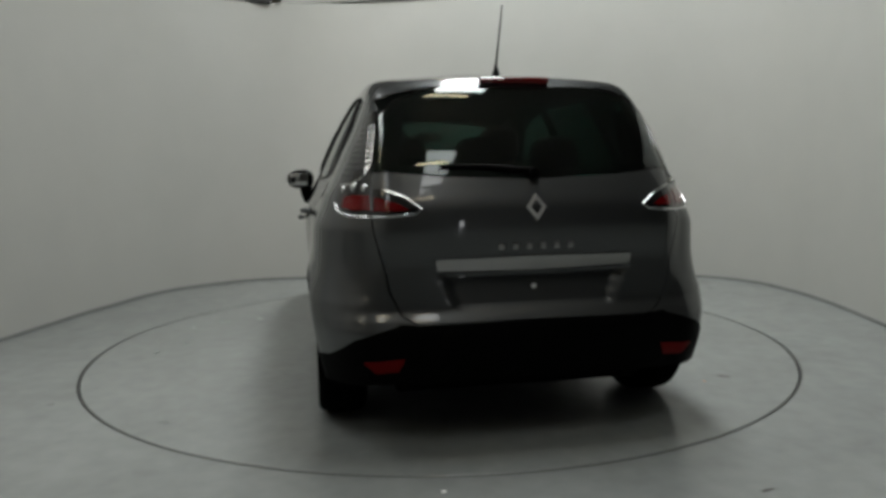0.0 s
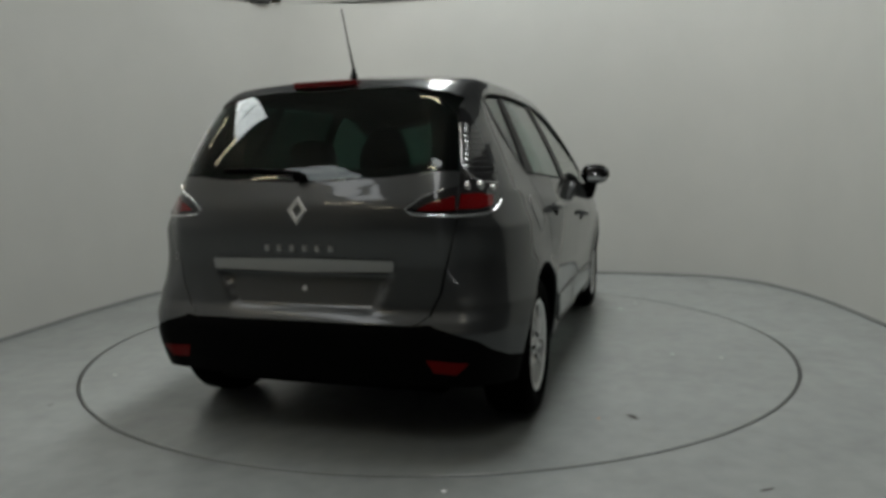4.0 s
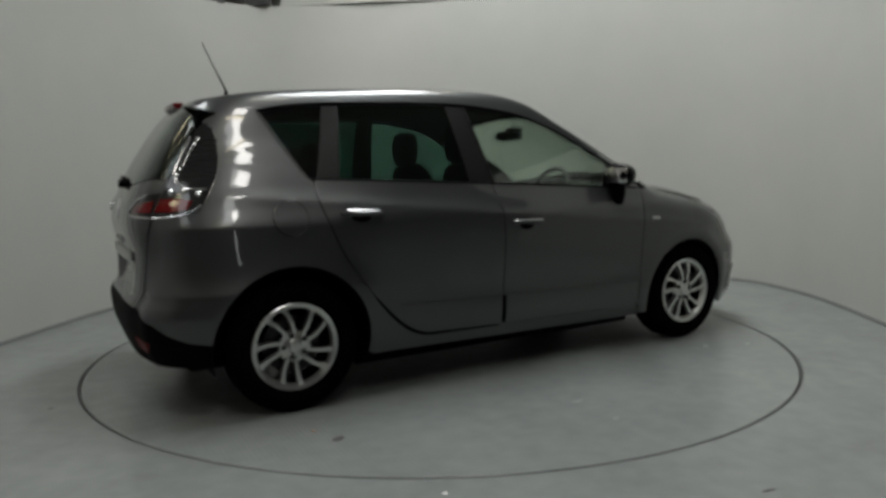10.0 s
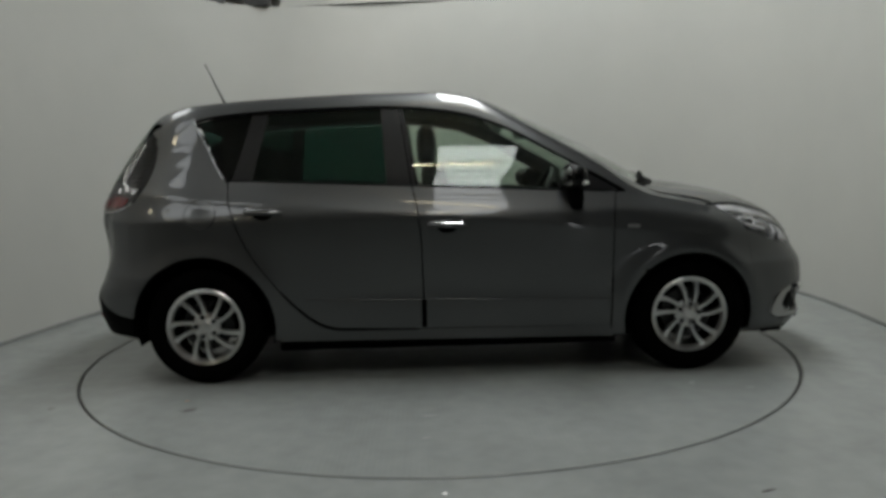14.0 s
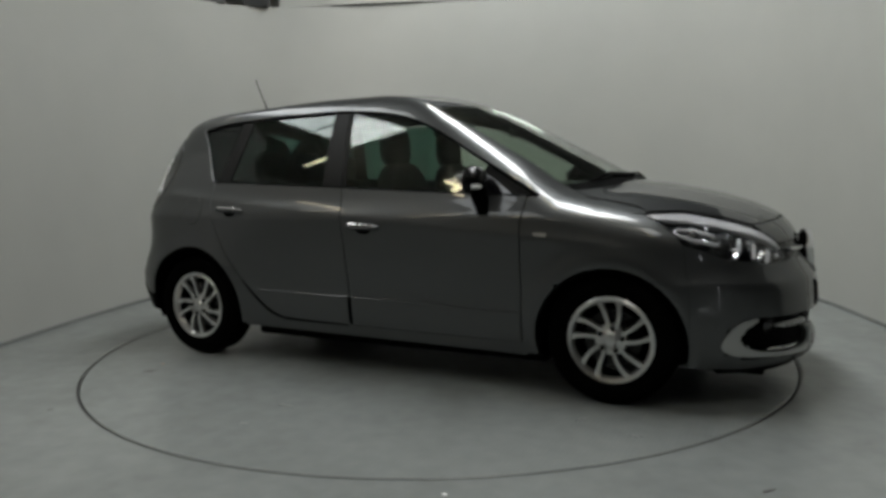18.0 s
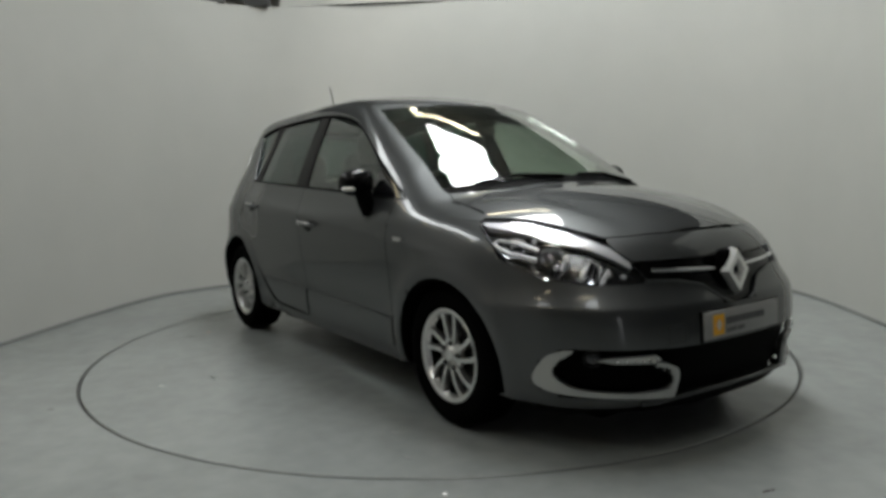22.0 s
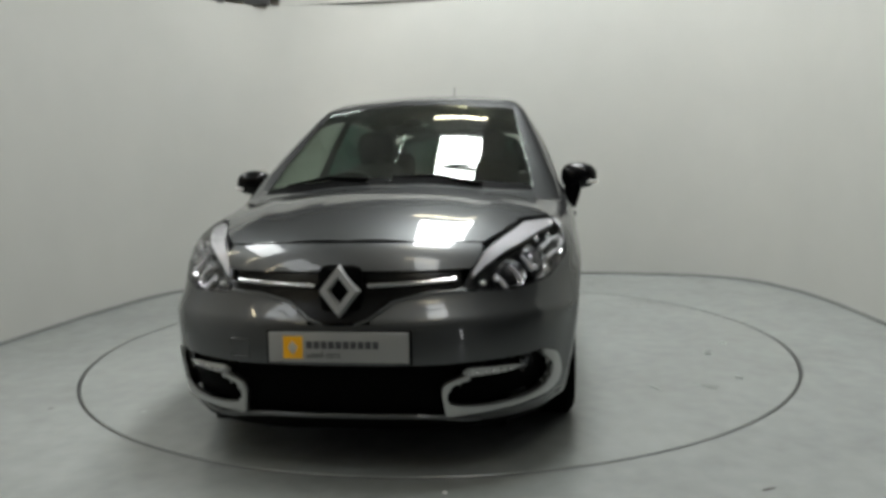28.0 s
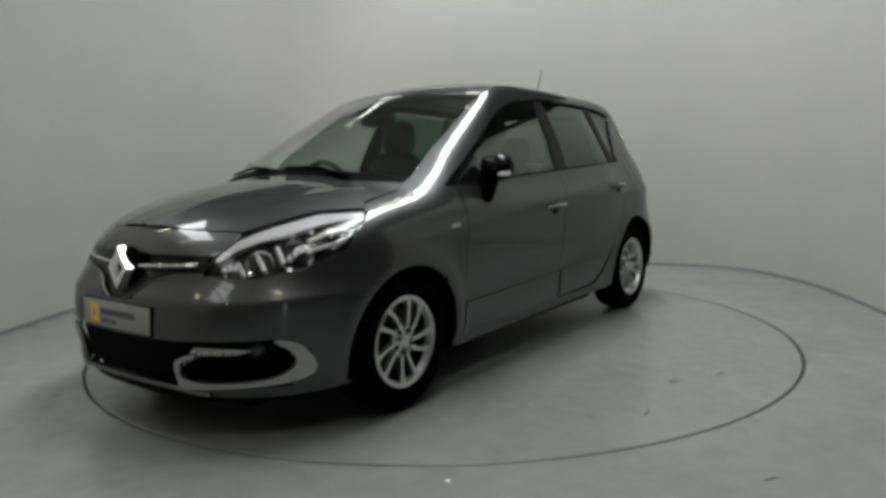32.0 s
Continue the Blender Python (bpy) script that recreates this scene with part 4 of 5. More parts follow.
# rear end
def gate_shape(uv):
    s, z = uv[:, 0], uv[:, 1]
    half = np.interp(z, (0.584, 0.726), (s_of(-2.02, 0.335), s_of(-2.01, 0.40)))
    a = np.clip((half - s) / 0.012, 0, 1)
    b = np.clip((z - 0.580) / 0.014, 0, 1) * np.clip((0.740 - z) / 0.010, 0, 1)
    q = a * b
    return -(0.010 + 0.036 * np.clip((z - 0.58) / 0.16, 0, 1)) * q * q * (3 - 2 * q)


tg = [(TAIL_C, 0.54)] + S3(*GATE_SEAM) + S3((-1.885, 0.655, 1.08), (-1.87, 0.653, 1.10), (-1.85, 0.643, 1.135), (-1.89, 0.58, 1.138), (-1.97, 0.36, 1.116)) + [(TAIL_C, 1.102)]
tailgate = panel("tailgate", tg, chart_side, PAINT, car, cell=0.0125, both=True, shape=gate_shape, label="grey metallic tailgate with an empty plate recess")
rg = [(TAIL_C, 1.108)] + S3((-1.97, 0.36, 1.122), (-1.89, 0.58, 1.144), (-1.85, 0.637, 1.142), (-1.82, 0.628, 1.182), (-1.75, 0.606, 1.283), (-1.70, 0.585, 1.372), (-1.70, 0.52, 1.445), (-1.72, 0.42, 1.480), (-1.735, 0.22, 1.518)) + [(TAIL_C, 1.524)]
panel("rear_glass", rg, chart_side, REAR_TINT, tailgate, cell=0.03, thick=0.004, both=True, label="dark rear window")
panel("gate_strip", S3((-2.01, 0.412, 0.790), (-2.01, 0.418, 0.780), (-2.01, 0.412, 0.745)) + [(TAIL_C, 0.738), (TAIL_C, 0.795)], chart_side, SATIN, tailgate, cell=0.03, lift=0.012, thick=0.014, both=True, label="wide satin silver strip over the plate recess")
for k in range(6):
    y = -0.145 + 0.058 * k
    s0, s1 = y - 0.019, y + 0.019
    bm = box(bmesh.new(), -2.018, -2.005, s0 + 0.008, s1 - 0.008, 0.822, 0.848, 0.003)
    part("letter_bar", bm, SATIN, tailgate, "chrome name lettering as plain bars" if k == 0 else "", 40)


def diamond(name, m, w, h, t, depth, mat, parent, label):
    bm = bmesh.new()
    loops = []
    for f, d in ((1.0, 0.0), (0.88, depth), (0.55, depth), (0.44, 0.0)):
        fw, fh = w * f - (1 - f) * t * 0.2, h * f
        loops.append([bm.verts.new(m @ Vector((d, y * fw, z * fh))) for y, z in ((0, 1), (0.22, 0.80), (1, 0), (0.22, -0.80), (0, -1), (-0.22, -0.80), (-1, 0), (-0.22, 0.80))])
    for a, b in zip(loops, loops[1:]):
        for i in range(8):
            bm.faces.new((a[i], a[(i + 1) % 8], b[(i + 1) % 8], b[i]))
    bmesh.ops.recalc_face_normals(bm, faces=bm.faces)
    return part(name, bm, mat, parent, label, 30)


diamond("emblem", Matrix.Translation((-2.006, 0, 0.988)) @ Matrix.Rotation(radians(14), 4, "Y") @ Matrix.Rotation(radians(180), 4, "Z"), 0.046, 0.060, 0.01, 0.016, EMBLEM, tailgate, "chrome diamond emblem")
bm = bmesh.new()
lathe(bm, [(0.011, 0), (0.011, 0.004), (0.0, 0.005)], 16, "y", Matrix.Translation((-1.972, 0.0, 0.665)) @ Matrix.Rotation(radians(90), 4, "Z"))
part("stud", bm, WHITE, tailgate, "pale stud in the plate recess")
bm = bmesh.new()
rows = []
for y in np.linspace(-0.152, 0.152, 13):
    x0 = -1.735 + 0.25 * y * y
    rows.append([bm.verts.new((x0 + dx, y, z)) for dx, z in ((0.004, 1.514), (0.0, 1.533), (0.006, 1.539), (0.05, 1.539), (0.05, 1.512))])
for a, b in zip(rows, rows[1:]):
    for i in range(5):
        bm.faces.new((a[i], a[(i + 1) % 5], b[(i + 1) % 5], b[i]))
bm.faces.new(rows[0])
bm.faces.new(rows[-1][::-1])
bmesh.ops.recalc_face_normals(bm, faces=bm.faces)
part("brake_lamp", bm, RED_LENS, tailgate, "red high brake lamp in the spoiler", 40)
bm = bmesh.new()
tube_between(bm, [(-1.96, 0.0, 1.12), (-2.002, 0.0, 1.125)], 0.022, 14)
wiper = part("rear_wiper", bm, BLACK, tailgate, "", 50)
bm = bmesh.new()
tube_between(bm, on_skin([SR(0.0, 1.135), SR(0.12, 1.142), SR(0.24, 1.155)], lift=0.012, mirror=True), [0.010, 0.008, 0.006], 8)
tube_between(bm, on_skin([SR(y, 1.150 + 0.012 * y) for y in (0.08, 0.16, 0.24, 0.32, 0.38)], lift=0.010, mirror=True), 0.006, 8)
part("wiper_blade", bm, BLACK, wiper, "", 50)
rb = to_side(arch(REAR_ARCH, 188, 171, 4)) + S3(*BUMP_LINE[::-1]) + S3((-2.02, 0.49, 0.532)) + [(TAIL_C, 0.532), (TAIL_C, 0.292), SR(0.5, 0.290), SR(0.72, 0.285)] + to_side([(-1.76, 0.275)])
panel("rear_bumper", rb, chart_side, BLACK, car, cell=0.035, lift=0.004, thick=0.03, both=True, label="black textured rear bumper")

# front end
fb = to_side([(1.66, 0.215)] + arch(FRONT_ARCH, -12, 14, 5) + [(x + 0.0012, z) for x, z in SEAM_FB]) + S3(*[(x, y, z - 0.004) for x, y, z in HEAD_LOW[:4][::-1]])
fb += S3((2.14, 0.448, 0.706), (2.17, 0.32, 0.698), (2.195, 0.20, 0.672), (2.215, 0.11, 0.612), (2.22, 0.075, 0.594)) + [(NOSE_C, 0.590), (NOSE_C, 0.447)]
fb += S3((2.20, 0.39, 0.449), (2.17, 0.47, 0.452)) + S3(*[(x, y, z + (0.004 if i < 2 else 0)) for i, (x, y, z) in enumerate(spline(BEZEL_OUT, 4))]) + S3((2.17, 0.385, 0.232), (2.10, 0.53, 0.215), (1.9, 0.72, 0.205))
panel("front_bumper", fb, chart_side, PAINT, car, cell=0.025, both=True)
nose = [(NOSE_C, 0.879)] + S3((2.045, 0.25, 0.876), (1.95, 0.50, 0.864), (1.995, 0.508, 0.832), (2.072, 0.482, 0.780), (2.10, 0.445, 0.779), (2.15, 0.25, 0.779), (2.175, 0.09, 0.780)) + [(NOSE_C, 0.781)]
panel("nose_panel", nose, chart_side, PAINT, car, cell=0.025, both=True)
gr = [(NOSE_C, 0.778)] + S3((2.175, 0.09, 0.776), (2.15, 0.25, 0.775), (2.10, 0.452, 0.775), (2.137, 0.448, 0.709), (2.17, 0.32, 0.701), (2.195, 0.20, 0.675), (2.215, 0.11, 0.615), (2.22, 0.075, 0.597)) + [(NOSE_C, 0.594)]
grille = panel("upper_grille", gr, chart_side, SATIN_BLACK, car, cell=0.03, lift=-0.012, both=True, label="black grille with chrome strips")
for mir in (False, True):
    bead("chrome_strip", [SF(y, 0.727 + 0.045 * (y - 0.1)) for y in (0.10, 0.18, 0.26, 0.34, 0.42)], 0.0085, CHROME, grille, lift=0.004, mirror=mir)
    bead("chrome_edge", S3((2.13, 0.46, 0.704), (2.17, 0.32, 0.697), (2.195, 0.20, 0.671), (2.215, 0.11, 0.611), (2.222, 0.06, 0.593)), 0.006, PAINT, grille, lift=0.001, mirror=mir)
bm = bmesh.new()
box(bm, 2.15, 2.196, -0.082, 0.082, 0.612, 0.806, 0.03)
part("emblem_base", bm, BLACK, grille)
diamond("emblem", Matrix.Translation((2.19, 0, 0.713)) @ Matrix.Rotation(radians(-6), 4, "Y"), 0.080, 0.099, 0.02, 0.032, EMBLEM, grille, "large chrome diamond emblem")
lg = [(NOSE_C, 0.443)] + S3((2.20, 0.39, 0.444), (2.18, 0.43, 0.40), (2.19, 0.375, 0.34), (2.18, 0.378, 0.256), (2.2, 0.30, 0.266)) + [(NOSE_C, 0.266)]
panel("lower_grille", lg, chart_side, BLACK, car, cell=0.03, lift=-0.03, thick=0.012, both=True, label="black lower air intake")
lip = S3((2.13, 0.50, 0.232), (2.16, 0.44, 0.236), (2.19, 0.36, 0.250)) + [SF(0.28, 0.256), SF(0.12, 0.257), SF(0.0, 0.257)]
bead("front_lip", lip, 0.010, PAINT, car, lift=0.006, both=True, label="bright strip along the front bumper's foot")
low = [(NOSE_C, 0.248), SF(0.30, 0.246), SF(0.40, 0.222), SF(0.6, 0.20), SF(0.78, 0.20), SF(0.76, 0.178), (NOSE_C, 0.182)]
panel("front_apron", low, chart_side, BLACK, car, cell=0.04, lift=-0.008, thick=0.02, both=True)

bm = box(bmesh.new(), -0.006, 0.0, -0.262, 0.262, -0.056, 0.056, 0.002)
plate = part("plate", bm, PLATE, car, "silver show plate with a yellow square and dark lettering bars")
plate.matrix_basis = Matrix.Translation((2.2455, 0, 0.515)) @ Matrix.Rotation(radians(-3), 4, "Y")
part("plate_holder", box(bmesh.new(), -0.05, -0.0065, -0.272, 0.272, -0.062, 0.062, 0.004), BLACK, plate)


def flat(name, y0, y1, z0, z1, mat, label="", x=0.0):
    return part(name, box(bmesh.new(), x, x + 0.0012, y0, y1, z0, z1), mat, plate, label)


flat("yellow_square", -0.206, -0.132, -0.042, 0.040, YELLOW)
bm = bmesh.new()
vs = [bm.verts.new((0.0026, -0.169 + y, -0.002 + z)) for y, z in ((0, 0.026), (-0.019, 0), (0, -0.026), (0.019, 0))]
bm.faces.new(vs)
bmesh.ops.solidify(bm, geom=bm.faces[:], thickness=0.001)
part("square_mark", bm, WHITE, plate)
for k in range(10):
    y = -0.118 + 0.0275 * k
    flat("letter_bar", y, y + 0.0215, -0.005, 0.022, INK, "dark name lettering as plain bars" if k == 0 else "")
curve = bpy.data.curves.new("words", "FONT")
curve.body = "used cars"
curve.size, curve.extrude = 0.034, 0.0006
words = bpy.data.objects.new("words", curve)
scene.collection.objects.link(words)
bpy.context.view_layer.update()
me = bpy.data.meshes.new_from_object(words.evaluated_get(bpy.context.evaluated_depsgraph_get()))
bpy.data.objects.remove(words)
me.transform(Matrix.Translation((0.0015, -0.118, -0.038)) @ Matrix(((0, 0, 1, 0), (1, 0, 0, 0), (0, 1, 0, 0), (0, 0, 0, 1))))
me.materials.clear()
me.materials.append(INK)
words = new("words", me)
words.parent = plate
words["label"] = "dark words used cars"

tow = [(0.345, 0.470), (0.345, 0.535), (0.425, 0.535), (0.425, 0.470)]
bead("tow_eye_cover", [SF(y, z) for y, z in tow + tow[:1]], 0.0018, GLOSS_BLACK, car, lift=0.0)

# top
ROOF_EDGE = [(-1.52, -0.545), (-1.4, -0.553), (-1.0, -0.568), (-0.5, -0.578), (0.0, -0.575), (0.30, -0.575)]
WS_EDGE = [(0.30, -0.575), (0.45, -0.598), (0.65, -0.63), (0.9, -0.665), (1.085, -0.695)]
roof = ROOF_EDGE + [(0.37, -0.3), (0.395, 0)] + [(-1.52, 0)]
panel("roof", roof, chart_top, PAINT, car, cell=0.045, both=True)
spoiler = [(-1.5225, 0), (-1.5225, -0.545), (-1.5425, -0.645), (-1.60, -0.612), (-1.645, -0.575), (-1.688, -0.49), (-1.713, -0.3), (-1.727, 0)]
panel("spoiler", spoiler, chart_top, PAINT, car, cell=0.025, lift=0.0, thick=0.012, both=True)
panel("headlining", [(-1.5, 0), (-1.5, -0.5), (0.3, -0.52), (0.36, 0)], chart_top, LINING, car, cell=0.1, lift=-0.045, thick=0.02, both=True)
ws = [(x + 0.006, y) for x, y in WS_EDGE] + [(1.19, -0.55), (1.25, -0.4), (1.315, 0), (0.402, 0), (0.377, -0.3)]
windscreen = panel("windscreen", ws, chart_top, GLASS, car, cell=0.04, thick=0.005, both=True)
panel("windscreen_band", [(0.404, 0), (0.379, -0.3), (0.308, -0.573), (0.45, -0.594), (0.47, -0.3), (0.482, 0)], chart_top, GLOSS_BLACK, windscreen, cell=0.05, lift=-0.008, thick=0.002, both=True)
cowl = [(1.27, 0), (1.21, -0.38), (1.15, -0.55), (1.09, -0.685), (1.14, -0.685), (1.22, -0.56), (1.285, -0.4), (1.345, 0)]
panel("cowl", cowl, chart_top, BLACK, car, cell=0.05, lift=0.003, thick=0.02, both=True)
bonnet = [(1.348, 0), (1.288, -0.4), (1.222, -0.56), (1.142, -0.686), (1.2, -0.702), (1.33, -0.712), (1.455, -0.728), (1.502, -0.764), (1.66, -0.652), (1.85, -0.575), (1.95, -0.512), (2.0, -0.4), (2.045, -0.25), (2.068, 0)]


def bonnet_shape(uv):
    """Two soft raised flanks along the bonnet."""
    x, y = uv[:, 0], np.abs(uv[:, 1])
    ridge = np.interp(x, (1.15, 1.95), (0.56, 0.40))
    return 0.009 / (1 + np.exp(-(y - ridge) / 0.018)) * np.clip((x - 1.1) / 0.3, 0, 1) * np.clip((2.05 - x) / 0.25, 0, 1)


panel("bonnet", bonnet, chart_top, PAINT, car, cell=0.022, both=True, shape=bonnet_shape)
rail_out = rim_xy(top_line(-1.54, 1.0, 44, 0.0))


def rail_shape(uv):
    """The rail is rounded across, from the roof's edge to the window's top."""
    x, y = uv[:, 0], np.abs(uv[:, 1])
    inner = ROOF_EDGE + WS_EDGE[1:]
    yi = np.interp(x, [q[0] for q in inner], [-q[1] for q in inner])
    yo = np.interp(x, [q[0] for q in rail_out], [-q[1] for q in rail_out])
    u = np.clip((y - yi) / np.maximum(yo - yi, 0.02), 0, 1)
    return 0.004 * np.sin(np.pi * u) * np.clip((1.0 - x) / 0.25, 0, 1) * np.clip((x + 1.5) / 0.3, 0, 1)


for mir in (False, True):
    cr = rail_out + rim_xy([(x, z + 0.0005) for x, z in FENDER_TOP]) + [(1.49, -0.780), (1.502, -0.770), (1.458, -0.731), (1.33, -0.715), (1.2, -0.705), (1.142, -0.690)] + WS_EDGE[::-1] + ROOF_EDGE[::-1]
    panel("cant_rail", cr, chart_top, PAINT, car, cell=0.022, mirror=mir, shape=rail_shape)
    bm = bmesh.new()
    a, b = (1.30, -0.10), (1.17, -0.55)
    if mir:
        a, b = (1.26, 0.45), (1.285, 0.02)
    tube_between(bm, on_skin([a, ((a[0] + b[0]) / 2 - 0.02, (a[1] + b[1]) / 2), b], chart_top, 0.018), [0.011, 0.009, 0.006], 8)
    part("wiper_arm", bm, BLACK, car, "", 60)

bm = bmesh.new()
base = Vector((-1.416, 0, 1.592))
lathe(bm, [(0.020, 0), (0.018, 0.010), (0.010, 0.025), (0.0075, 0.045)], 20, "z", Matrix.Translation(base))
aerial = part("aerial", bm, BLACK, car, "thin black roof aerial", 50)
bm = bmesh.new()
tube_between(bm, [base + Vector((0, 0, 0.04)), Vector((-1.47, 0, 1.745)), Vector((-1.532, 0, 1.886))], [0.0065, 0.004, 0.003], 8)
part("mast", bm, BLACK, aerial, "", 60)

flap = [(-1.348 + 0.084 * math.cos(a), 0.943 + 0.084 * math.sin(a)) for a in np.linspace(0, 2 * math.pi, 28, endpoint=False)]
panel("fuel_flap", to_side(flap), chart_side, PAINT, car, cell=0.03, lift=0.0025, thick=0.003)
bead("flap_gap", to_side(flap + flap[:1]), 0.0028, GLOSS_BLACK, car, lift=0.0005)


# ---- wheels ----
RIM_R, TYRE_R = 0.212, 0.324


def spoke(bm, ang, side, r0, half, curl):
    """One curved spoke out to the rim, with a bevelled face; it widens where it meets the rim."""
    rows = []
    for k in range(10):
        f = k / 9
        r = r0 + (RIM_R - 0.014 - r0) * f
        a = ang + side * curl * (f ** 1.4 - 1)
        w = half * (0.82 + 0.25 * f) + 0.008 * max(f - 0.72, 0) / 0.28
        y = -0.088 - 0.004 * math.sin(math.pi * f)
        c, s = math.cos(a), math.sin(a)
        t = Vector((-s, 0, c))
        p = Vector((r * c, y, r * s))
        rows.append([bm.verts.new(p - t * w + Vector((0, 0.03, 0))), bm.verts.new(p - t * w * 0.78), bm.verts.new(p + t * w * 0.78), bm.verts.new(p + t * w + Vector((0, 0.03, 0)))])
    for a, b in zip(rows, rows[1:]):
        for i in range(3):
            bm.faces.new((a[i], a[i + 1], b[i + 1], b[i]))


def wheel(m, parent, hand):
    bm = bmesh.new()
    lathe(bm, [(RIM_R - 0.006, -0.09), (0.196, -0.06), (0.190, 0.02), (0.196, 0.09)], 56)
    bmesh.ops.recalc_face_normals(bm, faces=bm.faces)
    w = part("wheel", bm, DISC_BRAKE, parent, "silver ten-spoke alloy wheel with a black tyre", 50)
    bm = bmesh.new()
    lathe(bm, [(RIM_R - 0.012, -0.085), (RIM_R + 0.002, -0.099), (0.25, -0.108), (0.285, -0.110), (0.302, -0.100), (0.314, -0.088), (0.322, -0.072), (TYRE_R, -0.03), (TYRE_R, 0.03), (0.322, 0.072), (0.31, 0.095), (0.285, 0.108), (0.205, 0.10)], 72)
    bmesh.ops.recalc_face_normals(bm, faces=bm.faces)
    part("tyre", bm, RUBBER, w, "", 60)
    bm = bmesh.new()
    lathe(bm, [(RIM_R - 0.030, -0.072), (RIM_R - 0.020, -0.096), (RIM_R - 0.003, -0.102), (RIM_R + 0.003, -0.098), (RIM_R - 0.004, -0.085)], 72)
    bmesh.ops.recalc_face_normals(bm, faces=bm.faces)
    part("rim", bm, ALLOY, w, "", 40)
    for k in range(10):
        bm = bmesh.new()
        turn = 2 * math.pi * (k // 2) / 5
        if k % 2:
            spoke(bm, turn + radians(13.5), hand, 0.058, 0.0125, 0.14)
        else:
            spoke(bm, turn - radians(13.5), hand, 0.058, 0.0125, 0.25)
        bmesh.ops.recalc_face_normals(bm, faces=bm.faces)
        part("spoke", bm, ALLOY, w, "", 30)
    bm = bmesh.new()
    lathe(bm, [(0.080, -0.060), (0.076, -0.079), (0.036, -0.085), (0.031, -0.090), (0.029, -0.096), (0.0005, -0.098)], 40)
    bmesh.ops.recalc_face_normals(bm, faces=bm.faces)
    part("hub_cap", bm, ALLOY, w, "", 40)
    for k in range(5):
        a = 2 * math.pi * k / 5 - 0.23
        bm = bmesh.new()
        lathe(bm, [(0.0125, -0.076), (0.0115, -0.090), (0.0005, -0.091)], 12, "y", Matrix.Translation((0.057 * math.cos(a), -0.004, 0.057 * math.sin(a))))
        part("wheel_bolt", bm, GLOSS_BLACK, w, "", 40)
    bm = bmesh.new()
    lathe(bm, [(0.06, -0.035), (0.14, -0.035), (0.14, -0.012), (0.06, -0.012)], 48)
    bmesh.ops.recalc_face_normals(bm, faces=bm.faces)
    part("brake_disc", bm, DISC_BRAKE, w, "", 40)
    part("caliper", box(bmesh.new(), 0.08, 0.155, -0.06, 0.02, -0.05, 0.06, 0.01), BLACK, w)
    w.matrix_basis = m
    return w


for x, track in ((WHEEL_X, 0.768), (-WHEEL_X, 0.772)):
    wheel(pose(x, -track, TYRE_R, 0, -22 if x > 0 else -48, 0), car, 1)
    wheel(pose(x, track, TYRE_R, 0, 6, 180), car, 1)

for spec in (FRONT_ARCH, REAR_ARCH):
    for sg in (-1, 1):
        bm = bmesh.new()
        outer = flank(arch(spec, 196, -16, 24, -0.004))
        rows = []
        for p in outer:
            rows.append([bm.verts.new((p[0], sg * (abs(p[1]) - d), p[2])) for d in (0.010, 0.045, 0.12, 0.33)])
        for a, b in zip(rows, rows[1:]):
            for i in range(3):
                bm.faces.new((a[i], a[i + 1], b[i + 1], b[i]))
        bm.faces.new([r[3] for r in rows])
        bmesh.ops.recalc_face_normals(bm, faces=bm.faces)
        bmesh.ops.solidify(bm, geom=bm.faces[:], thickness=0.004)
        part("arch_liner", bm, BLACK, car, "", 40)

# ---- inside ----
part("underbody", box(bmesh.new(), -0.98, 0.98, -0.70, 0.70, 0.135, 0.235, 0.015), BLACK, car)
part("front_undertray", box(bmesh.new(), 0.985, 2.02, -0.60, 0.60, 0.150, 0.25, 0.015), BLACK, car)
part("rear_undertray", box(bmesh.new(), -1.94, -0.985, -0.60, 0.60, 0.275, 0.33, 0.015), BLACK, car)
part("floor_pan", box(bmesh.new(), -1.80, 1.75, -0.56, 0.56, 0.19, 0.36, 0.03), BLACK, car)
part("engine", box(bmesh.new(), 1.20, 2.02, -0.46, 0.46, 0.30, 0.74, 0.05), BLACK, car)
part("boot_floor", box(bmesh.new(), -1.88, -1.02, -0.52, 0.52, 0.40, 0.62, 0.03), BLACK, car)
part("parcel_shelf", box(bmesh.new(), -1.86, -1.30, -0.66, 0.66, 1.03, 1.055, 0.01), DASH, car)
bm = bmesh.new()
profile = [(1.26, 1.035), (1.10, 1.055), (0.92, 1.045), (0.80, 1.0), (0.74, 0.93), (0.76, 0.80), (0.88, 0.62), (1.2, 0.6)]
loops = [[bm.verts.new((x, y, z - 0.03 * (y / 0.7) ** 2)) for x, z in profile] for y in np.linspace(-0.72, 0.72, 13)]
for a, b in zip(loops, loops[1:]):
    for i in range(len(profile)):
        j = (i + 1) % len(profile)
        bm.faces.new((a[i], a[j], b[j], b[i]))
bm.faces.new(loops[0])
bm.faces.new(loops[-1][::-1])
bmesh.ops.recalc_face_normals(bm, faces=bm.faces)
part("dashboard", bm, DASH, car, "", 40)
part("instrument_hood", box(bmesh.new(), 0.80, 1.0, -0.14, 0.14, 1.02, 1.085, 0.03), DASH, car)
m = Matrix.Translation((0.58, -0.37, 0.99)) @ Matrix.Rotation(radians(-64), 4, "Y")
bm = bmesh.new()
n = 40
rows = [[bm.verts.new(m @ Vector(((0.185 + 0.016 * math.cos(b)) * math.cos(a), (0.185 + 0.016 * math.cos(b)) * math.sin(a), 0.016 * math.sin(b)))) for b in np.linspace(0, 2 * math.pi, 10, endpoint=False)] for a in np.linspace(0, 2 * math.pi, n, endpoint=False)]
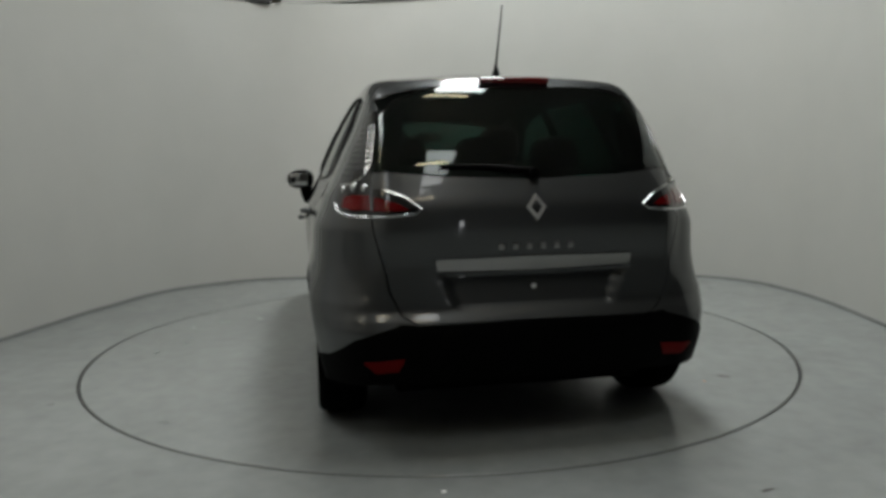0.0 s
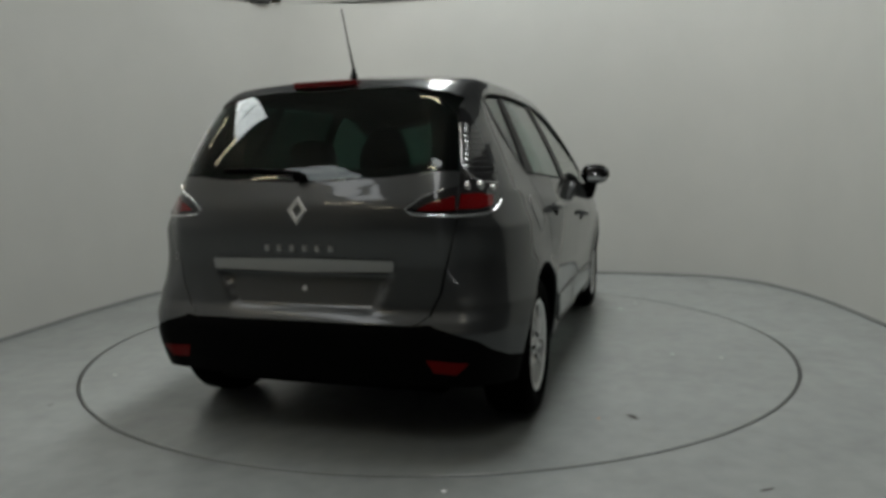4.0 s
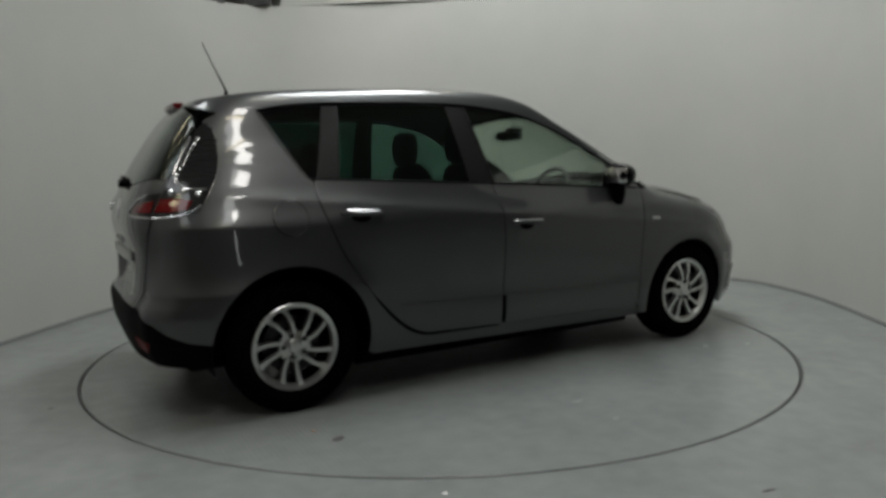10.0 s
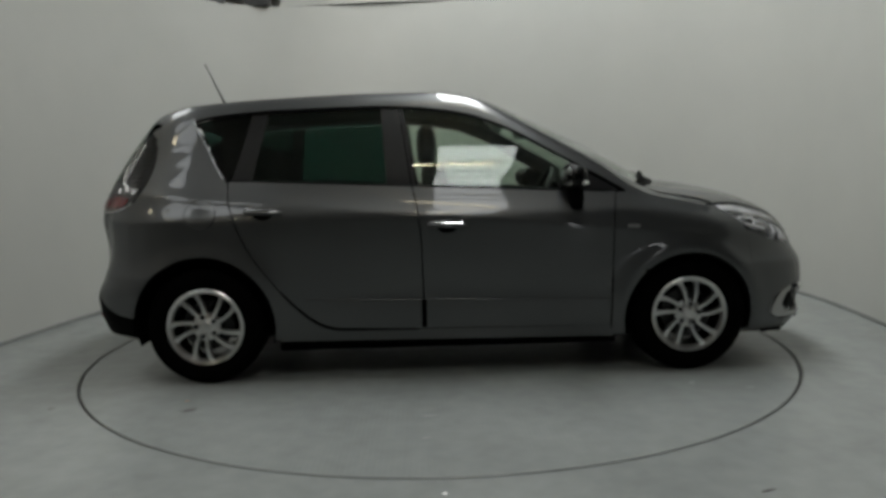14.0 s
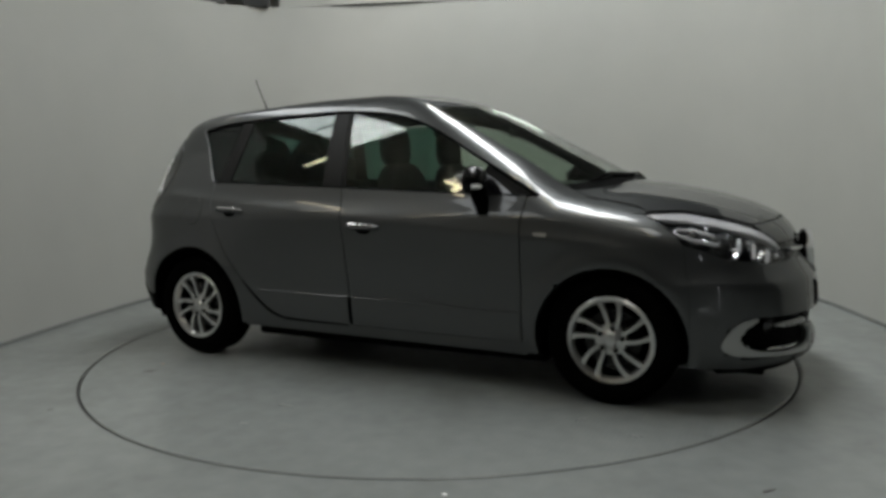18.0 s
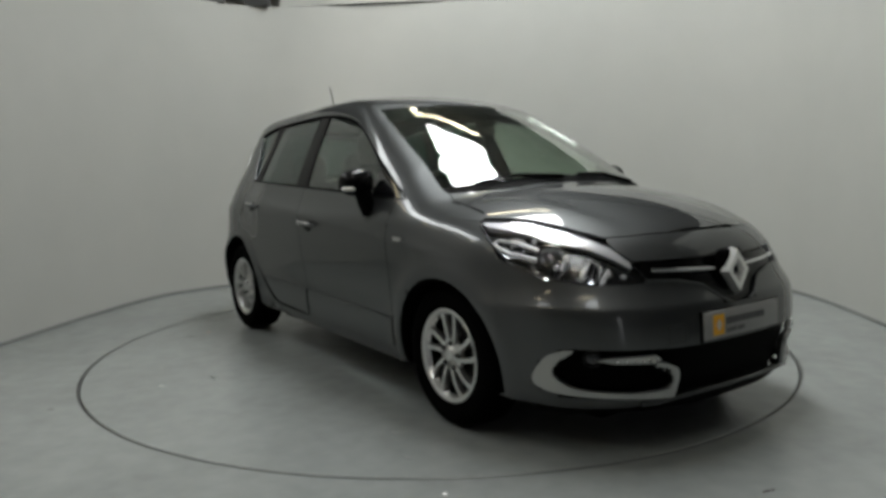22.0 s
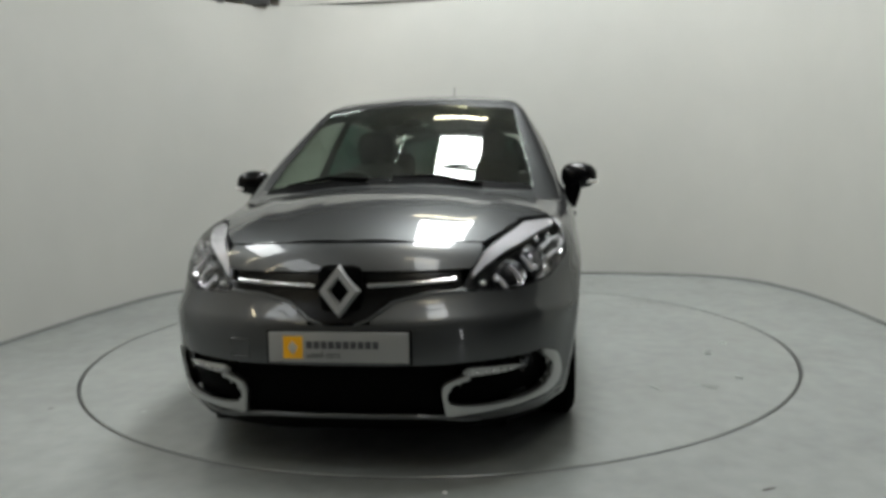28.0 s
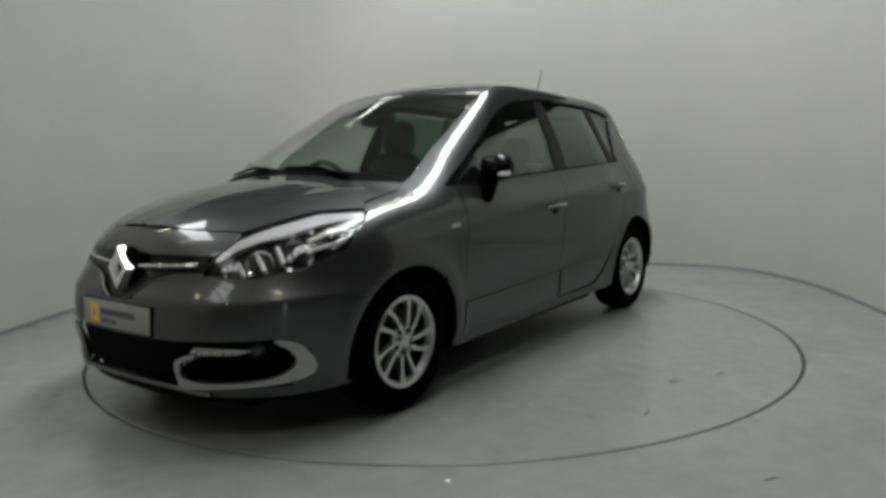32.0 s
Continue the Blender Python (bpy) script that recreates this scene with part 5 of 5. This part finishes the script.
for i in range(n):
    a, b = rows[i], rows[(i + 1) % n]
    for k in range(10):
        bm.faces.new((a[k], a[(k + 1) % 10], b[(k + 1) % 10], b[k]))
steer = part("steering_wheel", bm, DASH, car, "", 60)
bm = bmesh.new()
box(bm, -0.06, 0.06, -0.075, 0.075, -0.03, 0.02, 0.02)
box(bm, -0.025, 0.025, -0.18, 0.18, -0.012, 0.008, 0.004)
bmesh.ops.transform(bm, matrix=m, verts=bm.verts)
part("wheel_boss", bm, DASH, steer)


def pad(w, d, h, n=3.0, seg=(24, 16)):
    """A soft cushion block, centred."""
    bm = bmesh.new()
    bmesh.ops.create_uvsphere(bm, u_segments=seg[0], v_segments=seg[1], radius=1.0)
    for v in bm.verts:
        x, y, z = v.co
        r = (abs(x) ** n + abs(y) ** n + abs(z) ** n) ** (-1 / n)
        v.co = Vector((x * r * d / 2, y * r * w / 2, z * r * h / 2))
    return bm


def moved(bm, m):
    bmesh.ops.transform(bm, matrix=m, verts=bm.verts)
    return bm


def car_seat(x, y, w, back_h, head_z, tilt):
    back = part("seat_back", moved(pad(w, 0.17, back_h, 3.4), Matrix.Translation((x, y, 0.60 + back_h / 2)) @ Matrix.Rotation(radians(-tilt), 4, "Y")), UPHOLSTERY, car, "", 60)
    part("seat_cushion", moved(pad(w, 0.52, 0.18, 4), Matrix.Translation((x + 0.25, y, 0.56)) @ Matrix.Rotation(radians(-6), 4, "Y")), UPHOLSTERY, car, "", 60)
    hx = x - math.sin(radians(tilt)) * (head_z - 0.60 - back_h / 2)
    part("headrest", moved(pad(0.27, 0.12, 0.24, 3.0), Matrix.Translation((hx, y, head_z))), UPHOLSTERY, back, "", 60)
    for s in (-0.06, 0.06):
        bm = bmesh.new()
        tube_between(bm, [(hx, y + s, head_z - 0.20), (hx, y + s, head_z - 0.02)], 0.006, 8)
        part("headrest_post", bm, CHROME, back, "", 60)


for sgn in (-1, 1):
    car_seat(-0.02, sgn * 0.375, 0.50, 0.62, 1.315, 12)
for y in (-0.42, 0.0, 0.42):
    car_seat(-0.98, y, 0.41, 0.52, 1.20, 14)
part("interior_mirror", moved(pad(0.24, 0.04, 0.07, 3.5), Matrix.Translation((0.53, 0, 1.394)) @ Matrix.Rotation(radians(15), 4, "Z")), GLOSS_BLACK, car, "", 60)
bm = bmesh.new()
tube_between(bm, [(0.54, 0, 1.41), (0.57, 0, 1.455)], 0.012, 8)
part("mirror_stem", bm, BLACK, car, "", 60)
part("mirror_sensor", box(bmesh.new(), 0.53, 0.62, -0.05, 0.05, 1.425, 1.45, 0.01), BLACK, car)




def motions():
    rows, discs = [], []
    for i in range(0, 33):
        m = Matrix.Rotation(radians(turntable_angle(i)), 4, "Z")
        discs.append((i, m))
        rows.append((i, m @ Matrix.Translation(CAR_OFFSET) @ Matrix.Rotation(radians(0.18), 4, "Z")))
    walk(car, rows)
    walk(turntable, discs)


motions()
